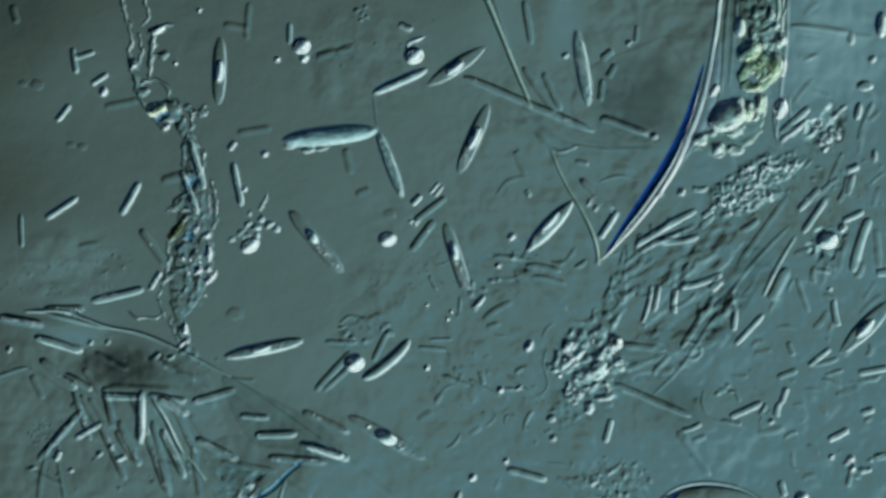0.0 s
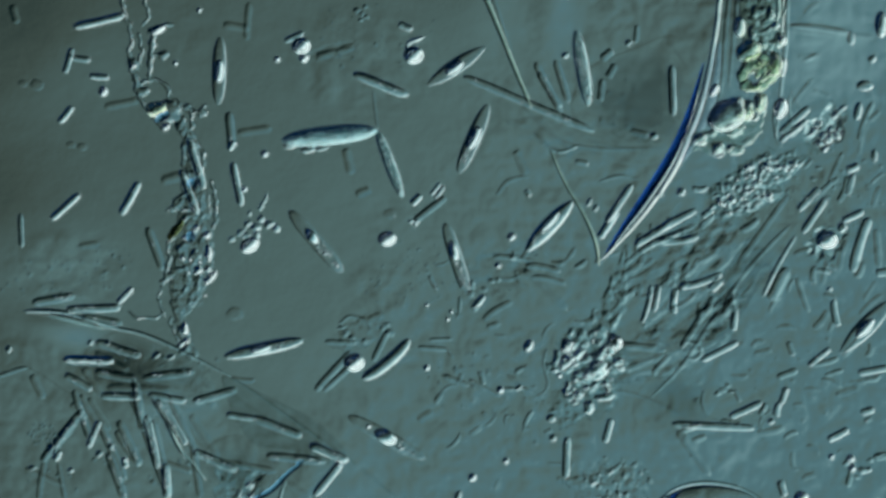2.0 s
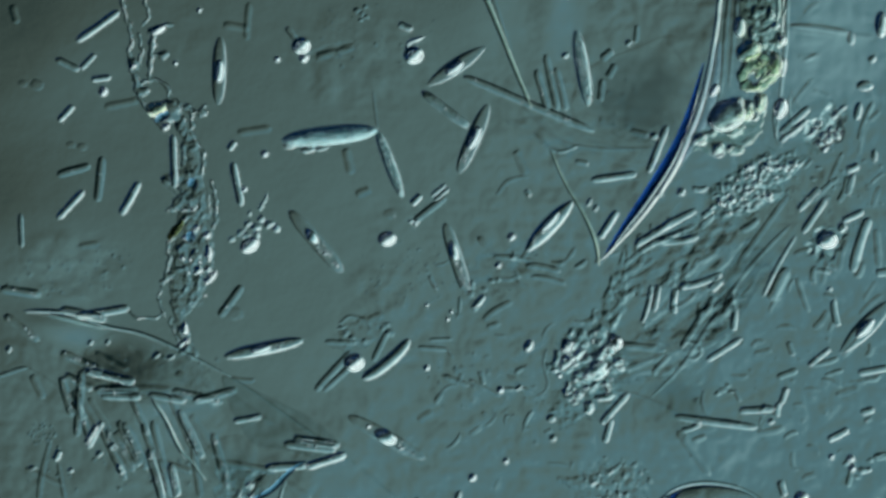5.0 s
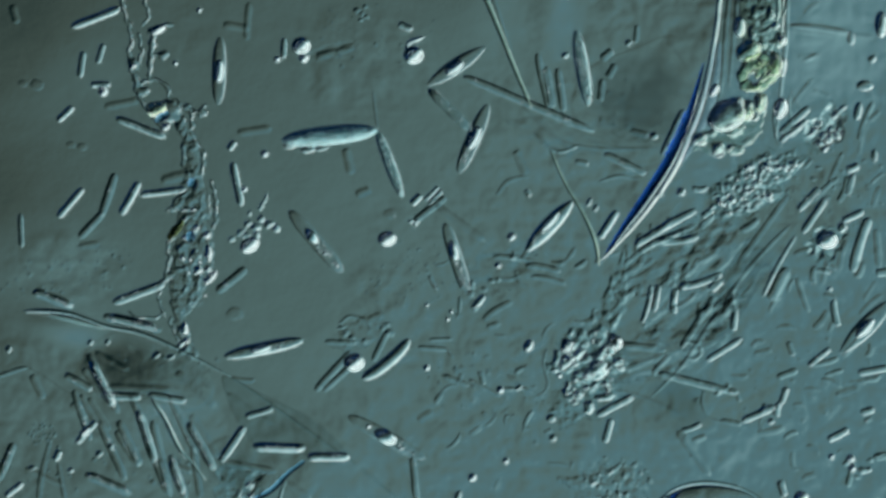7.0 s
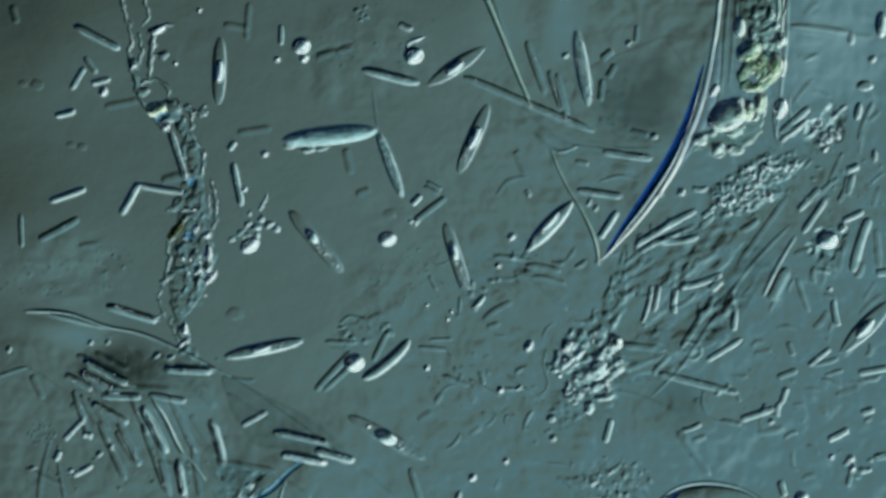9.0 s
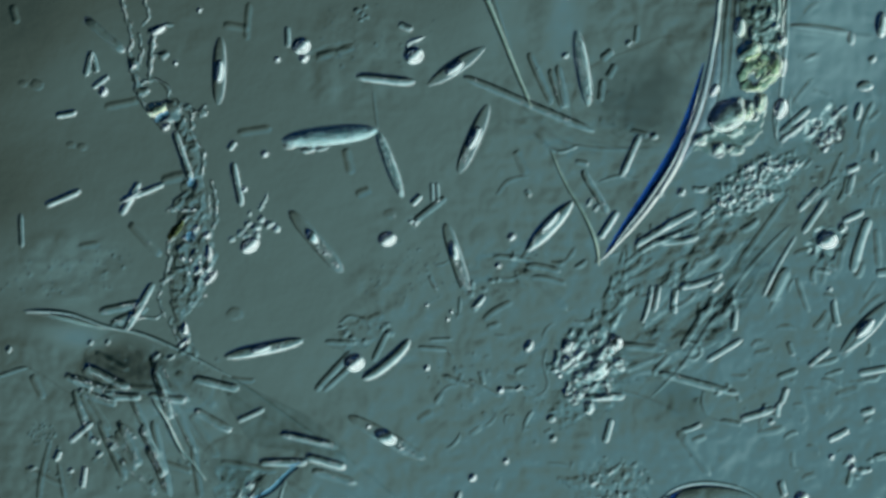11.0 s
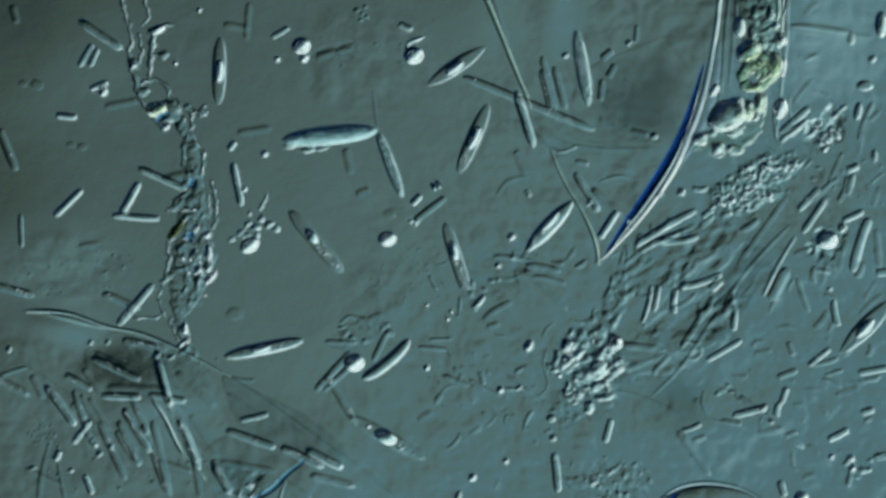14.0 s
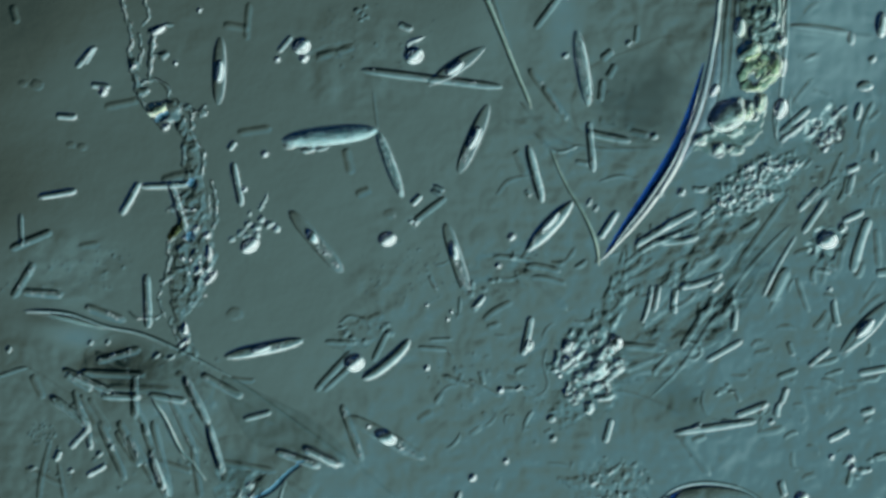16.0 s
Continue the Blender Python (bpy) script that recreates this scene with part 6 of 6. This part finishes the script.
    walk(MOVERS['f3'], [(0, place(934, 40, 32, -81)), (1, place(930, -5, 32, -82)), (1.5, place(995, 125, 32, -74)), (3.5, place(992, 158, 32, -72)), (7, place(992, 160, 32, -82)), (9, place(994, 168, 32, -77)), (12.5, place(994, 145, 32, -79)), (14.5, place(986, 158, 32, -75)), (15, place(917, 2, 32, -83)), (15.5, place(911, 58, 32, -96)), (16, place(970, 20, 32, -127))])
    walk(MOVERS['g'], [(0, place(1055, 345, 37, -45)), (0.5, place(1049, 345, 37, -57)), (1, place(1089, 372, 37, -109)), (1.5, place(1140, 318, 37, -122)), (2, place(1095, 360, 37, -124)), (2.5, place(1091, 368, 37, -109)), (3, place(1082, 370, 37, -102)), (3.5, place(1146, 278, 37, -73)), (4, place(1075, 335, 37, 10)), (6.5, place(1106, 273, 37, -4)), (7, place(1106, 290, 37, -26)), (7.5, place(1218, 153, 37, -87)), (8, place(1064, 350, 37, -39)), (8.5, place(1192, 240, 37, 50)), (9, place(1060, 342, 37, -8)), (11.5, place(1121, 268, 37, 74)), (12, place(1075, 345, 37, 30)), (12.5, place(1075, 339, 37, 31)), (13, place(1070, 330, 37, -10)), (13.5, place(1076, 330, 37, -13)), (14, place(1038, 340, 37, -58)), (14.5, place(1035, 340, 37, -58)), (15, place(1106, 361, 37, -126)), (15.5, place(1210, 175, 37, -114)), (16, place(1076, 242, 37, -192))])
    walk(MOVERS['g2'], [(0, place(1105, 222, 30, -20)), (0.5, place(1096, 218, 30, -25)), (1, place(1050, 210, 30, 15)), (1.5, place(1100, 214, 30, -28)), (2, place(1189, 161, 30, -88)), (2.5, place(1170, 198, 30, -85)), (3, place(1165, 282, 30, -100)), (3.5, place(1190, 240, 30, -110)), (4, place(1162, 285, 30, -110)), (6.5, place(1180, 225, 30, -115)), (7, place(1190, 235, 30, -115)), (7.5, place(1035, 345, 30, -60)), (8, place(1050, 340, 30, -55)), (8.5, place(1068, 362, 30, -45)), (9, place(1110, 275, 30, -8)), (11.5, place(1042, 347, 30, -65)), (12, place(1040, 345, 30, -60)), (13, place(1035, 345, 30, -60)), (13.5, place(1033, 340, 30, -60)), (14, place(1080, 363, 30, -42)), (14.5, place(1044, 266, 30, -80)), (15, place(1043, 266, 30, -80)), (15.5, place(1050, 265, 30, -85)), (16, place(1045, 260, 30, -85))])
    walk(MOVERS['h1'], [(0, place(932, 839, 12, -15)), (0.5, place(936, 823, 12, 15)), (1, place(936, 839, 12, 47)), (1.5, place(1000, 774, 12, 63)), (2, place(1002, 810, 12, 88)), (2.5, place(1008, 680, 12, 86)), (3, place(1020, 695, 12, 82)), (3.5, place(1060, 838, 12, 55)), (4, place(1088, 740, 12, 61)), (6.5, place(1086, 718, 12, 24)), (7, place(1088, 718, 12, 28)), (7.5, place(1088, 717, 12, 22)), (8, place(1082, 714, 12, 30)), (8.5, place(1074, 717, 12, 47)), (9, place(1075, 670, 12, 39)), (11.5, place(1068, 706, 12, 0)), (12, place(1075, 670, 12, 39)), (14, place(1075, 670, 12, 39)), (14.5, place(1122, 710, 12, -8)), (15, place(1075, 670, 12, 39)), (16, place(1075, 670, 12, 39))])
    walk(MOVERS['h2'], [(0, place(1155, 708, 17, -23)), (0.5, place(1203, 720, 17, -18)), (1, place(1358, 778, 17, -16)), (1.5, place(1264, 760, 17, -4)), (2, place(1262, 754, 17, -3)), (2.5, place(1262, 752, 17, 1)), (3, place(1260, 750, 17, 4)), (3.5, place(1262, 750, 17, 4)), (4, place(1262, 750, 17, 4)), (6.5, place(1274, 700, 17, -30)), (7, place(1235, 678, 17, -14)), (7.5, place(1235, 678, 17, -14)), (9, place(1235, 678, 17, -14)), (11.5, place(1235, 678, 17, -15)), (13.5, place(1235, 678, 17, -15)), (14, place(1365, 747, 17, -39)), (14.5, place(1479, 835, 17, -26)), (15, place(1302, 777, 17, -18)), (15.5, place(1268, 764, 17, -3)), (16, place(1265, 755, 17, 8))])
    walk(MOVERS['h3'], [(0, place(1319, 725, 22, 24)), (3, place(1319, 725, 22, 24)), (3.5, place(1332, 724, 22, 7)), (4, place(1332, 724, 22, 7)), (6.5, place(1352, 730, 22, -4)), (7, place(1342, 732, 22, 24)), (9, place(1340, 732, 22, 18)), (12.5, place(1340, 732, 22, 16)), (14.5, place(1324, 726, 22, 14)), (16, place(1330, 724, 22, 21))])
    walk(MOVERS['h5'], [(0, place(988, 965, 27, -86)), (13.5, place(988, 965, 27, -86)), (14, place(984, 836, 27, -84)), (14.5, place(931, 632, 27, -77)), (15, place(926, 632, 27, -79)), (15.5, place(923, 621, 27, -102)), (16, place(932, 594, 27, -102))])
    walk(MOVERS['y'], [(0, place(750, 960, 16, -80)), (4, place(750, 960, 16, -80)), (6.5, place(733, 848, 16, -86)), (7, place(734, 850, 16, -84)), (7.2, place(738, 856, 16, -78)), (7.5, place(746, 890, 16, -68)), (8, place(750, 960, 16, -66)), (8.5, place(728, 884, 16, -65)), (9, place(738, 868, 16, -72)), (11.5, place(750, 960, 16, -75)), (16, place(750, 960, 16, -75))])
    walk(MOVERS['k'], [(0, place(1325, 583, 32, 47)), (0.5, place(1326, 583, 32, 46)), (1, place(1317, 594, 32, 41)), (1.5, place(1272, 622, 32, 26)), (3.5, place(1281, 618, 32, 33)), (16, place(1281, 620, 32, 30))])
    walk(MOVERS['k2'], [(0, place(965, 512, 20, -43)), (4.4, place(965, 512, 20, -43)), (5.2, place(840, 424, 20, -45)), (6.0, place(742, 338, 20, -43)), (6.3, place(757, 351, 20, -43)), (6.7, place(771, 364, 20, -41)), (7, place(815, 395, 20, -36)), (7.3, place(885, 446, 20, -38)), (7.7, place(965, 512, 20, -43)), (14.7, place(965, 512, 20, -43)), (15.2, place(850, 441, 20, -25)), (15.6, place(905, 462, 20, -25)), (16, place(965, 512, 20, -43))])

    def tumble(x, y, turn, dip):
        return place(x, y, 20, turn) @ pose(0, 0, 0, 0, dip, 0)
    walk(MOVERS['pair'], [(0, tumble(772, 336, 50, 48)), (0.5, tumble(776, 334, 40, 52)), (1, tumble(775, 336, 42, 45)), (1.5, tumble(774, 338, 45, 30)), (2, tumble(774, 338, 52, 40)), (2.5, tumble(773, 339, 60, 50)), (3, tumble(777, 341, 35, 38)), (3.5, tumble(779, 334, 20, 45)), (4, tumble(779, 338, 42, 10)), (4.2, tumble(779, 338, 40, 28)), (6.5, tumble(772, 346, 38, 5)), (7, tumble(767, 346, 45, 10)),
                          (7.3, tumble(769, 343, 35, 0)), (7.5, tumble(774, 338, 55, 10)), (8, tumble(773, 333, 95, 35)), (8.5, tumble(770, 331, 104, 48)), (8.8, tumble(767, 328, 108, 50)), (9, tumble(766, 333, 150, 30)), (9.2, tumble(770, 338, 170, 25)), (10.3, tumble(770, 340, 120, 10)), (11.3, tumble(768, 342, 85, 0)), (12, tumble(766, 345, 78, 0)), (12.5, tumble(768, 335, 105, 15)), (13, tumble(770, 339, 85, 15)), (13.5, tumble(772, 335, 110, 40)),
                          (14, tumble(771, 329, 115, 65)), (14.5, tumble(776, 337, 130, 52)), (15.2, tumble(773, 337, 145, 50)), (16, tumble(774, 337, 150, 52))])


motions()
